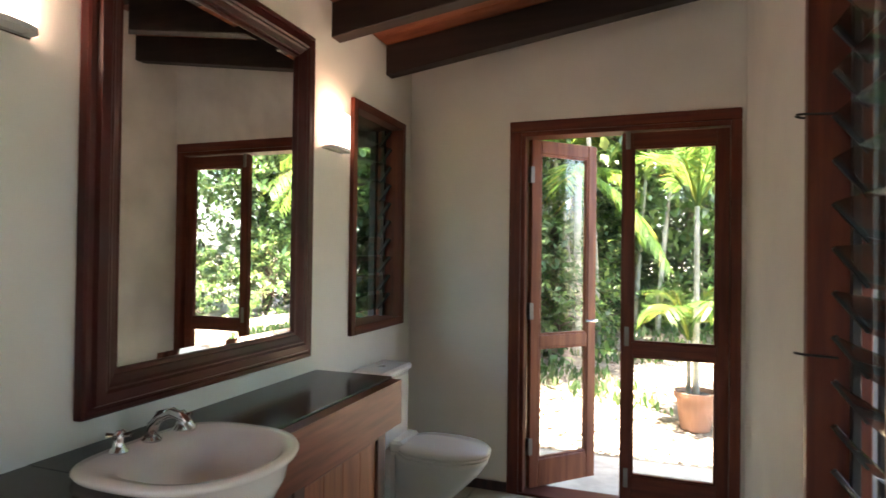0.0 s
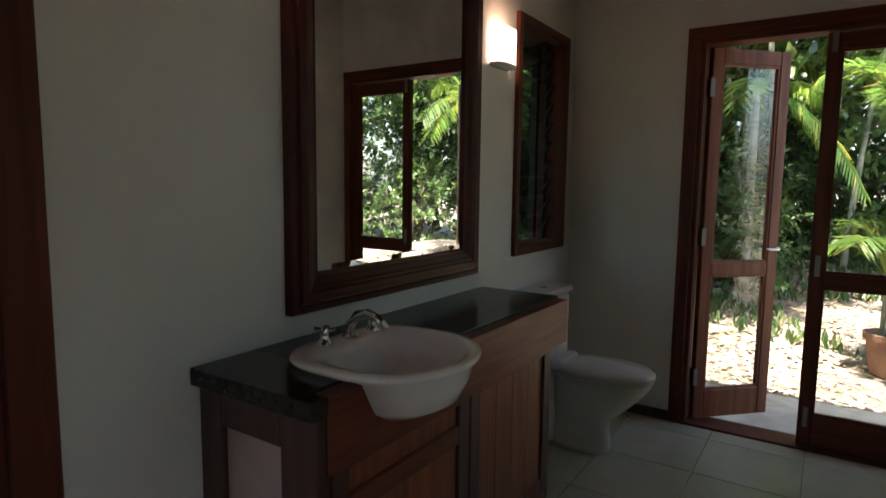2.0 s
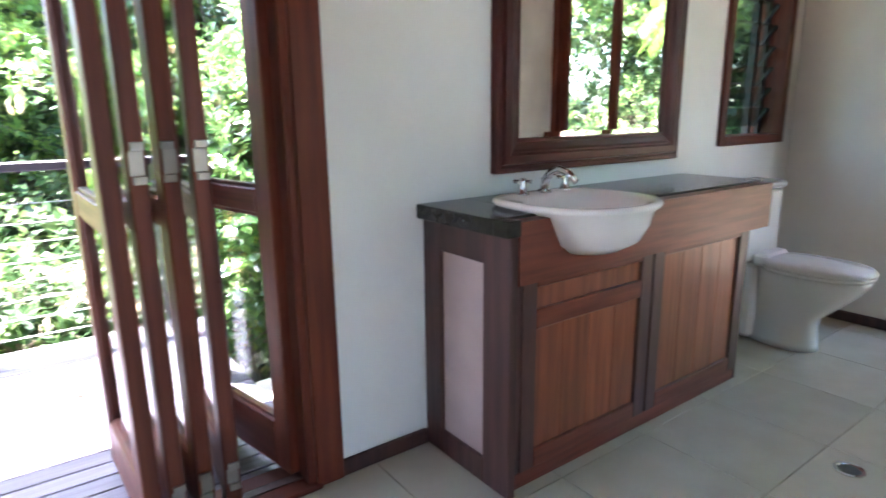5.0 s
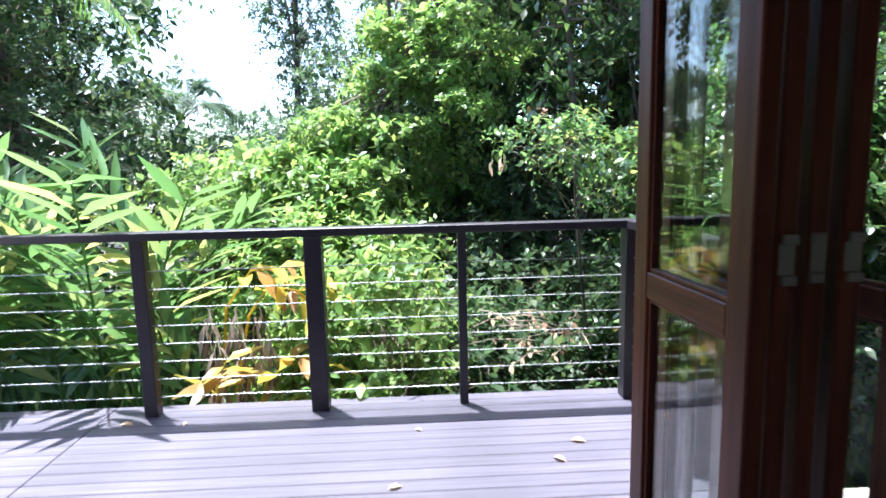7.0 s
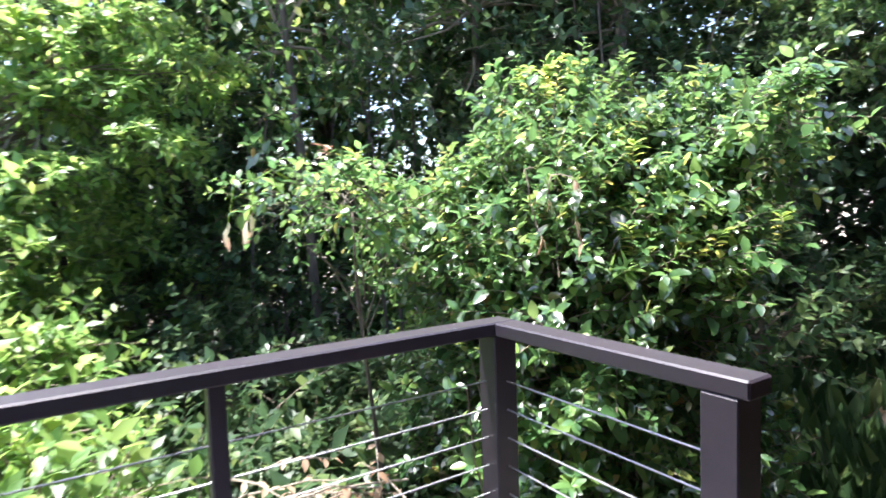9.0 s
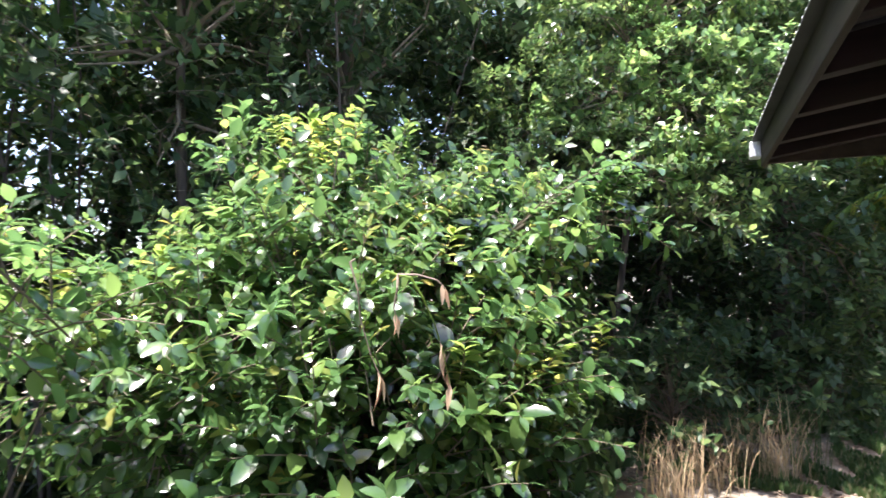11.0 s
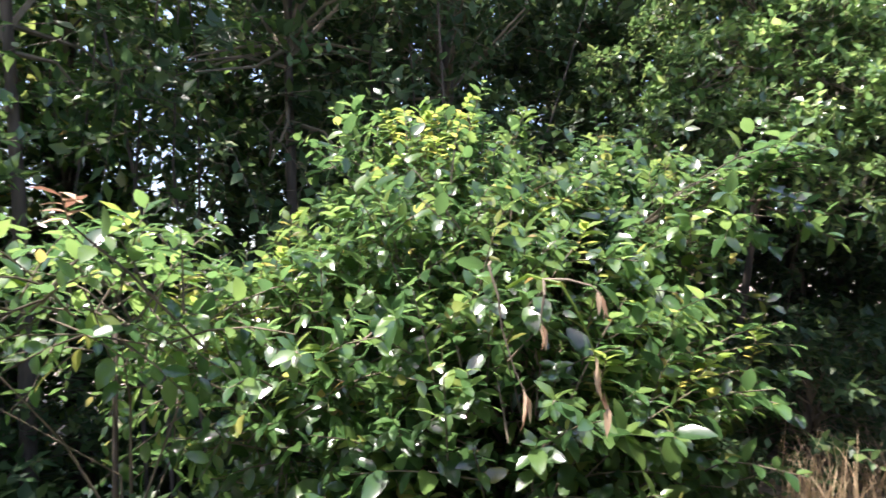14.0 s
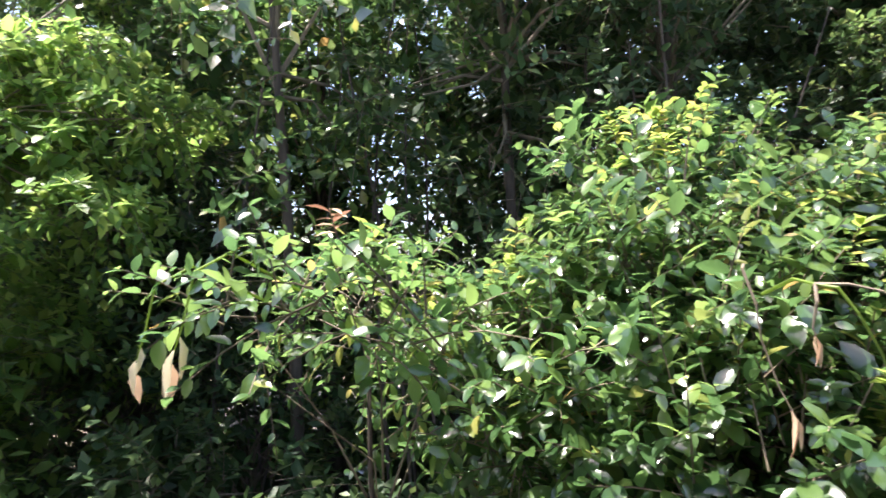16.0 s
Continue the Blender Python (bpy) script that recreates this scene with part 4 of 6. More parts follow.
def lamp_along(k):
    c = math.cos(math.pi * k / 18)
    return math.copysign(abs(c) ** 0.75, c)


def wall_lamp(yc, z):
    lamp = thing("wall_lamp", "lit wall lamp with a curved frosted glass shade", "wall lamp", (0, yc, z), "lamps beside the mirror")
    bm = bmesh.new()
    rings = []
    for z in (0.005, 0.17):
        ring = []
        for r in (0.085, 0.080):
            ring.append([bm.verts.new((0.012 + 0.7 * r * lamp_out(k), r * 1.06 * lamp_along(k), z)) for k in range(19)])
        rings.append(ring)
    for k in range(18):
        for r in (0, 1):
            bm.faces.new((rings[0][r][k], rings[0][r][k + 1], rings[1][r][k + 1], rings[1][r][k]))
        for e in (0, 1):
            bm.faces.new((rings[e][0][k], rings[e][0][k + 1], rings[e][1][k + 1], rings[e][1][k]))
    bmesh.ops.recalc_face_normals(bm, faces=bm.faces)
    part("shade", bm, SHADE, lamp, "frosted glass half-round shade", smooth=True)
    part("back_plate", slab((0.001, -0.05, -0.01), (0.012, 0.05, 0.12), 0.002), CHROME, lamp)
    part("bracket", slab((0.004, -0.095, -0.012), (0.016, 0.095, 0.005), 0.002), CHROME, lamp)
    bm = bmesh.new()
    lo = [[bm.verts.new((0.012 + 0.7 * r * lamp_out(k), r * 1.06 * lamp_along(k), z)) for k in range(19)] for r, z in ((0.088, -0.007), (0.088, 0.007), (0.07, 0.007), (0.07, -0.007))]
    for k in range(18):
        for j in range(4):
            bm.faces.new((lo[j][k], lo[j][k + 1], lo[(j + 1) % 4][k + 1], lo[(j + 1) % 4][k]))
    bmesh.ops.recalc_face_normals(bm, faces=bm.faces)
    part("rim", bm, WHITE, lamp, "thin white metal rim")
    bm = bmesh.new()
    tri = [[bm.verts.new((0.012 + 0.0546 * lamp_out(k), 0.083 * lamp_along(k), z)) for k in range(19)] for z in (-0.003, 0.003)]
    bm.faces.new(tri[0][::-1])
    bm.faces.new(tri[1])
    for k in range(18):
        bm.faces.new((tri[0][k], tri[0][k + 1], tri[1][k + 1], tri[1][k]))
    bmesh.ops.recalc_face_normals(bm, faces=bm.faces)
    part("base_plate", bm, WHITE, lamp, "white metal base plate")
    bulb = new("bulb", bpy.data.lights.new("bulb", "POINT"))
    bulb.data.energy, bulb.data.color, bulb.data.shadow_soft_size = 0.32, (1.0, 0.60, 0.42), 0.02
    bulb.location, bulb.parent = (0.045, 0, 0.12), lamp


wall_lamp(-0.99, 1.92)
wall_lamp(-2.55, 1.945)

# ---- toilet ----
TY = -0.60
wc = thing("toilet", "white ceramic close-coupled toilet with its lid down", "toilet")


def oval(cx, rx_b, rx_f, ry, z, n=40):
    out = []
    for k in range(n):
        a = 2 * math.pi * k / n
        c, s = math.cos(a), math.sin(a)
        out.append((cx + (rx_f * 0.9 if c > 0 else rx_b) * (abs(c) ** 0.85) * (1 if c > 0 else -1), TY + 0.94 * ry * (abs(s) ** 0.9) * (1 if s > 0 else -1), z))
    return out


part("pan", loft([oval(0.36, 0.19, 0.165, 0.112, 0.0), oval(0.36, 0.19, 0.158, 0.105, 0.03), oval(0.36, 0.19, 0.145, 0.09, 0.12), oval(0.37, 0.19, 0.15, 0.092, 0.17), oval(0.39, 0.2, 0.20, 0.13, 0.23), oval(0.41, 0.21, 0.265, 0.163, 0.31),
                 oval(0.42, 0.22, 0.30, 0.18, 0.37), oval(0.42, 0.22, 0.305, 0.183, 0.395)]), CERAMIC, wc, smooth=True)
part("seat", loft([oval(0.42, 0.20, 0.31, 0.188, 0.397), oval(0.42, 0.20, 0.315, 0.19, 0.405), oval(0.42, 0.20, 0.312, 0.188, 0.413)]), CERAMIC, wc, smooth=True)
part("lid", loft([oval(0.42, 0.205, 0.315, 0.19, 0.415), oval(0.42, 0.205, 0.318, 0.192, 0.428), oval(0.42, 0.195, 0.30, 0.182, 0.443), oval(0.40, 0.14, 0.16, 0.10, 0.450)]), CERAMIC, wc, smooth=True)
part("hinge_block", slab((0.20, TY - 0.12, 0.40), (0.275, TY + 0.12, 0.462), 0.014), CERAMIC, wc)
part("cistern", slab((0.012, TY - 0.185, 0.40), (0.185, TY + 0.185, 0.775), 0.018), CERAMIC, wc)
part("cistern_lid", slab((0.008, TY - 0.195, 0.775), (0.198, TY + 0.195, 0.815), 0.012), CERAMIC, wc)
part("flush_button", lathe([(0.022, 0), (0.022, 0.005), (0.015, 0.007)], 20, None, (0.1, TY, 0.815)), CHROME, wc)
part("cistern_foot", slab((0.05, TY - 0.10, 0.0), (0.22, TY + 0.10, 0.40), 0.02), CERAMIC, wc)
valve = thing("water_valve", "chrome angle valve with a braided hose to the cistern", "valve")
part("valve_body", tube([(0.0, TY - 0.27, 0.22), (0.06, TY - 0.27, 0.22), (0.075, TY - 0.27, 0.24)], 0.012, 10), CHROME, valve)
part("valve_knob", lathe([(0.02, 0), (0.022, 0.01), (0.018, 0.02)], 12, None, (0.075, TY - 0.27, 0.175)), CHROME, valve)
part("hose", tube([(0.075, TY - 0.27, 0.24), (0.09, TY - 0.26, 0.31), (0.08, TY - 0.20, 0.37), (0.08, TY - 0.15, 0.40)], 0.006, 8), CHROME, valve)

# floor drain
drain = thing("floor_drain", "round chrome floor drain set in the tiles", "floor drain", (1.005, -1.60, 0))
part("ring", lathe([(0.045, 0.0), (0.047, 0.004), (0.036, 0.005), (0.034, 0.002)], 28, None, (0, 0, 0), cap=False), CHROME, drain)
part("grate", lathe([(0.001, 0.001), (0.034, 0.002)], 28, None, (0, 0, 0), cap=False), BLACK, drain)

# ---- ground ----
def smooth(a, b, t):
    t = np.clip((t - a) / (b - a), 0, 1)
    return t * t * (3 - 2 * t)


def ground_z(x, y):
    """Level by the garden door, falling away west of the house, rising gently to the north."""
    x, y = np.asarray(x, float), np.asarray(y, float)
    fall = smooth(0.6, -1.6, y) * smooth(0.4, -0.8, x) + smooth(-1.2, -4.5, x) * smooth(4.0, 0.0, y) * 0.5
    z = -0.13 - 0.95 * np.clip(fall, 0, 1)
    z = z + 0.55 * smooth(1.6, 6.0, y) * smooth(9, 1, np.abs(x))
    far = smooth(14, 60, np.hypot(x, y))
    wob = 0.05 * np.sin(1.7 * x + 0.6 * y) + 0.04 * np.sin(2.9 * y - 1.1 * x)
    wob = wob * smooth(0.9, 2.0, np.where(y > 0, y, np.abs(x)))
    return z * (1 - far) - 0.6 * far + wob


def graded(lo, hi, near, far):
    out, v, step = [0.0], 0.0, near
    while v < hi:
        v += step
        out.append(v)
        step = min(step * 1.12, far) if v > 9 else near
    return out


axis = graded(0, 420, 0.3, 60)
gx = np.array(sorted({-a for a in axis} | set(axis)))
X, Y = np.meshgrid(gx, gx, indexing="ij")
n = len(gx)
idx = np.arange(n * n).reshape(n, n)
quads = np.stack([idx[:-1, :-1], idx[1:, :-1], idx[1:, 1:], idx[:-1, 1:]], -1).reshape(-1, 4)
ground = raw_mesh("ground", np.stack([X, Y, ground_z(X, Y)], -1).reshape(-1, 3), quads, GROUND, smooth=True)
tagged(ground, "bare earth strewn with dry leaves round the house", "ground", kind="structure")
path = structure("pavement", slab((-1.27, 0.165, -0.35), (3.4, 0.93, -0.095), 0.012), CONCRETE, "pale concrete path along the house wall", "path")
path2 = structure("kerb", slab((-0.2, 0.95, -0.3), (3.2, 1.22, -0.11), 0.015), CONCRETE, "worn concrete edging beside the path", "kerb")

# ---- scattered leaves, grass ----
rng = np.random.default_rng(5)


def scatter_flat(name, n, area, size, mat, label, category, lift=0.012, upright=False, tall=0.12, keep=None):
    x, y = rng.uniform(area[0], area[1], n), rng.uniform(area[2], area[3], n)
    if keep is not None:
        ok = keep(x, y)
        x, y = x[ok], y[ok]
    z = ground_z(x, y)
    a = rng.uniform(0, 6.28, len(x))
    base = np.stack([x, y, z + (0 if upright else lift)], -1)
    if upright:
        way = np.stack([np.cos(a) * 0.5, np.sin(a) * 0.5, np.ones(len(x))], -1) + rng.normal(size=(len(x), 3)) * 0.2
        v, f = leaves(base, way, np.stack([np.cos(a), np.sin(a), 0.2 + 0 * a], -1), rng.uniform(0.5, 1.3, len(x)) * tall, "lance", 0.05)
    else:
        way = np.stack([np.cos(a), np.sin(a), rng.normal(size=len(x)) * 0.15], -1)
        v, f = leaves(base, way, np.array([0, 0, 1.0]) + rng.normal(size=(len(x), 3)) * 0.25, rng.uniform(0.5, 1.3, len(x)) * size, "simple", 0.2)
    return tagged(raw_mesh(name, v, f, mat), label, category, kind="stuff")


scatter_flat("leaf_litter", 13000, (-2.5, 5.5, 1.2, 5.5), 0.062, LITTER, "dry brown leaves scattered over the earth", "leaf litter")
scatter_flat("ground_cover", 9000, (-3, 5.0, 2.6, 6.0), 0.1, GRASS, "low green weeds growing through leaf litter", "weeds", upright=True, tall=0.11,
             keep=lambda x, y: (np.sin(x * 2.1) + np.sin(y * 2.7 + x) > 0.1) | (y > 4.2) | ((x < 0.2) & (x > -2)))
# dark leaves hide the pale earth here, in place of tree shade
scatter_flat("slope_undergrowth", 16000, (-10, -2.6, -7.0, 1.5), 0.16, TREE_LEAF, "low dark green undergrowth added to darken the slope below the deck", "undergrowth", upright=True, tall=0.3)
scatter_flat("lawn_edge", 18000, (-1.3, 0.35, 1.3, 3.3), 0.1, GRASS, "small green herbs beside the path", "weeds", upright=True, tall=0.08, keep=lambda x, y: np.sin(5.1 * x + y) + np.sin(4.3 * y - x) + np.sin(13 * x + 9 * y) > 0.0)


def tuft(x, y, blades, height, mat, label, group):
    n = blades
    a = rng.uniform(0, 6.28, n)
    lean = rng.uniform(0.1, 0.8, n)
    h = rng.uniform(0.45, 1.25, n) * height
    z0 = float(ground_z(x, y))
    seg = 7
    t = np.linspace(0, 1, seg)
    r = lean[:, None] * h[:, None] * (t ** 1.8)
    zz = h[:, None] * (t - 0.42 * lean[:, None] * t ** 3)
    ox, oy = rng.normal(size=n) * 0.1, rng.normal(size=n) * 0.1
    c = np.stack([x + ox[:, None] + np.cos(a)[:, None] * r, y + oy[:, None] + np.sin(a)[:, None] * r, z0 + zz], -1)
    w = 0.0034 * (1 - t ** 2 * 0.9)
    side = np.stack([-np.sin(a), np.cos(a), 0 * a], -1)[:, None] * w[None, :, None]
    v = np.stack([c - side, c + side], 2).reshape(n, -1, 3)
    k = seg * 2
    q = np.array([(2 * i, 2 * i + 1, 2 * i + 3, 2 * i + 2) for i in range(seg - 1)])
    f = (np.arange(n)[:, None, None] * k + q[None]).reshape(-1, 4)
    ob = thing("grass_tuft", label, "grass", (0, 0, 0), group)
    tagged(raw_mesh("grass_blade", v.reshape(-1, 3), f, mat, ob), kind="stuff")
    return ob


for x, y, b, h, mt in ((-0.95, 1.6, 70, 0.75, STRAW), (-1.25, 1.75, 60, 0.7, STRAW), (-0.75, 1.9, 50, 0.8, GRASS), (-1.75, 0.9, 60, 0.6, STRAW), (-1.55, 0.6, 40, 0.5, STRAW), (-1.45, 1.2, 60, 0.55, STRAW),
                    (-2.75, -3.85, 22, 1.55, GRASS)):
    tuft(x, y, b, h, mt, "tuft of long dry straw-coloured grass" if mt is STRAW else "tuft of long green grass blades", "grass tufts")


scatter_flat("wall_undergrowth", 6000, (-2.2, -0.15, -2.85, 0.12), 0.16, TREE_LEAF, "dark low herbs between the deck and the path", "undergrowth", upright=True, tall=0.26)
# dark cover added where the wood's shade would darken the ground
scatter_flat("forest_floor", 16000, (-10, -2.15, -10, 3.2), 0.2, TREE_LEAF, "dark low ferns and seedlings added to darken the forest floor", "undergrowth", upright=True, tall=0.34)
scatter_flat("fallen_leaves", 14000, (-10, -2.1, -10, 4), 0.11, DRY_LEAF, "brown fallen leaves on the shaded ground", "leaf litter")

# ---- trees and shrubs ----
def limbs(points_from, centres, rng, r0, keep=0.3, parent=None, mat=TWIG, name="branch_work", cut=0.8):
    """Branches from a stem point to some of the clump centres."""
    bm = bmesh.new()
    for c in centres[rng.uniform(size=len(centres)) < keep]:
        p0 = np.array(points_from) + np.array([0, 0, rng.uniform(-0.1, 0.5) * (c[2] - points_from[2])])
        end = p0 + (c - p0) * cut
        mid = (p0 + end) / 2 + rng.normal(size=3) * 0.08 * np.linalg.norm(end - p0) + np.array([0, 0, 0.06])
        tube([p0, (p0 + mid) / 2, mid, (mid + end) / 2, end], [r0, r0 * 0.75, r0 * 0.55, r0 * 0.4, r0 * 0.2], 5, bm)
    return tagged(part(name, bm, mat, parent), kind="stuff")


def tree(name, x, y, blobs, clumps, per, size, clump_r, mat, label, trunk_r=0.09, shape="simple", group="", seed=1, droop=0.25, category="tree", top=None, bark=BARK, keep=0.25, limb_r=0.02, stems=True):
    r = np.random.default_rng(seed)
    z0 = float(ground_z(x, y))
    ob = thing(name, label, category, (0, 0, 0), group)
    zc = np.mean([b[0][2] for b in blobs])
    cx, cy = np.mean([b[0][0] for b in blobs]), np.mean([b[0][1] for b in blobs])
    top = top or zc
    pts = [(x + (cx - x) * t + 0.06 * math.sin(5 * t + seed), y + (cy - y) * t + 0.06 * math.cos(4 * t + seed), z0 - 0.15 + (top - z0 + 0.15) * t) for t in np.linspace(0, 1, 7)]
    part("trunk", tube(pts, [trunk_r * (1.25 - 0.9 * t) for t in np.linspace(0, 1, 7)], 9), bark, ob, smooth=True)
    cs, (v, f), paths = twig_crown(r, blobs, clumps, per, clump_r, size, shape, droop)
    tagged(raw_mesh("crown", v, f, mat, ob, smooth=shape == "ovate"), kind="stuff")
    if stems:
        v, f = prisms(paths, 0.0035, 0.0015)
        tagged(raw_mesh("twig_work", v, f, TWIG, ob), kind="stuff")
    limbs(pts[4], cs, r, limb_r, keep, ob)
    return ob


# big-leaved shrub beyond the corner of the deck
SHRUB = [((-2.8, -1.85, 1.0), (0.85, 0.8, 0.9)), ((-2.5, -1.4, 1.25), (0.52, 0.6, 0.6)), ((-3.0, -1.65, 1.65), (0.5, 0.45, 0.5)), ((-2.5, -0.85, 1.7), (0.42, 0.5, 0.4)), ((-3.05, -2.3, 1.0), (0.5, 0.45, 0.5)),
         ((-2.4, -2.2, 0.75), (0.45, 0.45, 0.7)), ((-2.12, -1.85, 0.85), (0.28, 0.32, 0.42)), ((-2.65, -2.15, 0.1), (0.85, 0.75, 0.7)), ((-2.2, -1.65, 0.1), (0.42, 0.5, 0.5)), ((-2.2, -1.25, 1.6), (0.34, 0.3, 0.24)),
         ((-1.86, -1.4, 1.72), (0.2, 0.2, 0.07)), ((-3.2, -1.95, 1.95), (0.16, 0.16, 0.14))]
shrub = tree("shrub", -2.6, -1.8, SHRUB, 3000, 12, 0.074, 0.25, GLOSSY_LEAF, "large glossy-leaved green shrub beside the deck", 0.05, "ovate", seed=11, droop=0.3, category="shrub", keep=0.08, limb_r=0.009, bark=TWIG)
SHRUB_B = [((-3.0, -3.3, 1.43), (0.26, 0.28, 0.09)), ((-3.2, -2.95, 1.38), (0.35, 0.35, 0.14)), ((-2.95, -2.65, 1.2), (0.4, 0.35, 0.24)), ((-2.85, -3.1, 1.38), (0.16, 0.18, 0.1))]
tree("shrub", -3.3, -2.9, SHRUB_B, 150, 11, 0.06, 0.24, GLOSSY_LEAF, "arching branch of a glossy-leaved shrub with young shoots", 0.016, "ovate", seed=12, droop=0.45, category="shrub", keep=0.025, limb_r=0.005, bark=BARK)


def spray(name, stem, leaf_n, size, mat, label, category, droop=0.9, stem_r=0.004, shape="lance", seed=3, stem_mat=TWIG, two_rank=False, start=0.25):
    """A single stem through points with leaves along it."""
    r = np.random.default_rng(seed)
    ob = thing(name, label, category, (0, 0, 0))
    pts = [Vector(p) for p in stem]
    part("stem", tube(pts, [stem_r * (1.2 - 0.8 * i / (len(pts) - 1)) for i in range(len(pts))], 6), stem_mat, ob)
    t = np.linspace(start, 1, leaf_n) * (len(pts) - 1.001)
    i = t.astype(int)
    P = np.array([tuple(p) for p in pts])
    base = P[i] + (P[i + 1] - P[i]) * (t - i)[:, None]
    along = P[i + 1] - P[i]
    along /= np.linalg.norm(along, axis=1, keepdims=True)
    sd = np.cross(along, [0, 0, 1.0])
    sd /= np.linalg.norm(sd, axis=1, keepdims=True) + 1e-6
    sign = np.where(np.arange(leaf_n) % 2 == 0, 1, -1)[:, None]
    way = along * 0.7 + sd * sign * 0.9 + np.array([0, 0, -droop]) * r.uniform(0.3, 1, (leaf_n, 1)) + r.normal(size=(leaf_n, 3)) * 0.2
    up = np.array([0, 0, 1.0]) + along * 0.3 + r.normal(size=(leaf_n, 3)) * 0.2
    v, f = leaves(base, way, up, r.uniform(0.7, 1.15, leaf_n) * size, shape, 0.15)
    tagged(raw_mesh("foliage", v, f, mat, ob), kind="stuff")
    return ob


# hanging stem with withered leaves, and the pale drooping shoots
def hung(u, v, w=0.0):
    """A point by the withered stem: metres along the shrub's face, down, and outward."""
    return (-2.0 + 0.959 * u + 0.28 * w, -2.73 + 0.283 * u - 0.96 * w, 1.46 - v)


spray("withered_stem", [hung(-0.12, 0.02, -0.2), hung(-0.04, -0.01, -0.05), hung(0.0, 0.0), hung(0.035, 0.006, 0.02), hung(0.062, 0.05, 0.02), hung(0.088, 0.11, 0.01), hung(0.104, 0.17), hung(0.122, 0.245)], 5, 0.061, DRY_LEAF, "curved yellow stem with withered hanging leaves", "stem", 3.5, 0.0034, "blade", 5, YOUNG_LEAF, start=0.8)
spray("withered_stem", [hung(0.0, 0.0, 0.0), hung(0.004, 0.03, 0.02), hung(-0.004, 0.075, 0.02), hung(0.0, 0.09, 0.02)], 3, 0.057, DRY_LEAF, "short stalk with a curled brown leaf", "stem", 4.0, 0.003, "blade", 6, start=0.9)
spray("withered_stem", [hung(0.0, 0.0, 0.0), hung(0.05, 0.0, 0.02), hung(0.095, 0.012, 0.02), hung(0.115, 0.03, 0.02)], 3, 0.065, DRY_LEAF, "short stalk with a curled brown leaf", "stem", 2.0, 0.003, "blade", 7, start=0.85)
spray("withered_stem", [hung(-0.13, -0.04, -0.08), hung(-0.115, -0.03, 0.0), hung(-0.092, 0.037, 0.01), hung(-0.086, 0.10, 0.01), hung(-0.06, 0.185, 0.01), hung(-0.036, 0.235, 0.01)], 3, 0.066, DRY_LEAF, "thin bare stem ending in curled brown leaves", "stem", 3.0, 0.0028, "blade", 9, start=0.93)
for k, (px, py, pz) in enumerate(((-3.06, -3.62, 1.47), (-2.93, -3.56, 1.50))):
    spray("drooping_shoot", [(px - 0.25, py + 0.35, pz - 0.05), (px - 0.08, py + 0.1, pz + 0.05), (px, py, pz), (px - 0.01, py - 0.02, pz - 0.12), (px - 0.03, py - 0.04, pz - 0.2)], 3, 0.1, PALE_LEAF, "pale drooping shoot with limp young leaves", "shoot", 3.5, 0.004, "lance", 8 + k, YOUNG_LEAF, start=0.82)
spray("young_shoot", [(-2.75, -3.0, 1.3), (-2.62, -3.25, 1.48), (-2.58, -3.37, 1.56), (-2.55, -3.4, 1.61)], 8, 0.045, DRY_LEAF, "orange-brown young leaves on an upright shoot", "shoot", 0.5, 0.003, "oval", 10, start=0.72)
spray("young_shoot", [(-2.3, -1.9, 1.1), (-1.9, -1.75, 1.2), (-1.75, -1.66, 1.24), (-1.64, -1.63, 1.24)], 10, 0.065, GLOSSY_LEAF, "thin twig with fresh green leaves", "shoot", 0.7, 0.003, "ovate", 14, start=0.35)
spray("young_shoot", [(-3.0, -1.7, 1.8), (-3.05, -1.73, 2.05), (-3.05, -1.75, 2.22)], 16, 0.07, FRESH_LEAF, "yellow-green young leaves at the top of the shrub", "shoot", -0.2, 0.004, shape="oval", seed=15, start=0.3)
spray("young_shoot", [(-2.6, -1.5, 1.8), (-2.62, -1.52, 2.02), (-2.66, -1.5, 2.16)], 14, 0.07, FRESH_LEAF, "yellow-green young leaves at the top of the shrub", "shoot", -0.2, 0.004, shape="oval", seed=16, start=0.3)

for k, (px, py, pz) in enumerate(((-2.95, -1.88, 2.06), (-2.81, -1.70, 2.11), (-2.83, -1.90, 1.93), (-2.96, -2.13, 1.84), (-2.34, -1.93, 1.65), (-2.22, -2.01, 1.54), (-3.10, -2.88, 1.40), (-2.97, -2.83, 1.32), (-3.01, -2.61, 1.47), (-3.01, -2.79, 1.20), (-2.07, -2.19, 1.16), (-1.96, -2.03, 1.12), (-2.03, -2.15, 1.04), (-1.88, -1.90, 1.14), (-1.74, -1.58, 1.19), (-2.03, -1.90, 1.30), (-3.05, -2.52, 1.61), (-3.23, -2.93, 1.58), (-2.78, -2.59, 1.19), (-2.51, -2.56, 1.09))):
    a = 2.4 * k
    spray("young_shoot", [(px - 0.12, py + 0.16, pz - 0.14), (px - 0.04, py + 0.06, pz - 0.03), (px + 0.03 * math.cos(a), py + 0.03 * math.sin(a), pz + 0.05), (px + 0.06 * math.cos(a), py + 0.06 * math.sin(a), pz + 0.08)], 15, 0.07, YOUNG_LEAF, "shoot with yellow-green young leaves on the shrub", "shoot", 0.3, 0.003, "oval", 500 + k, start=0.3)

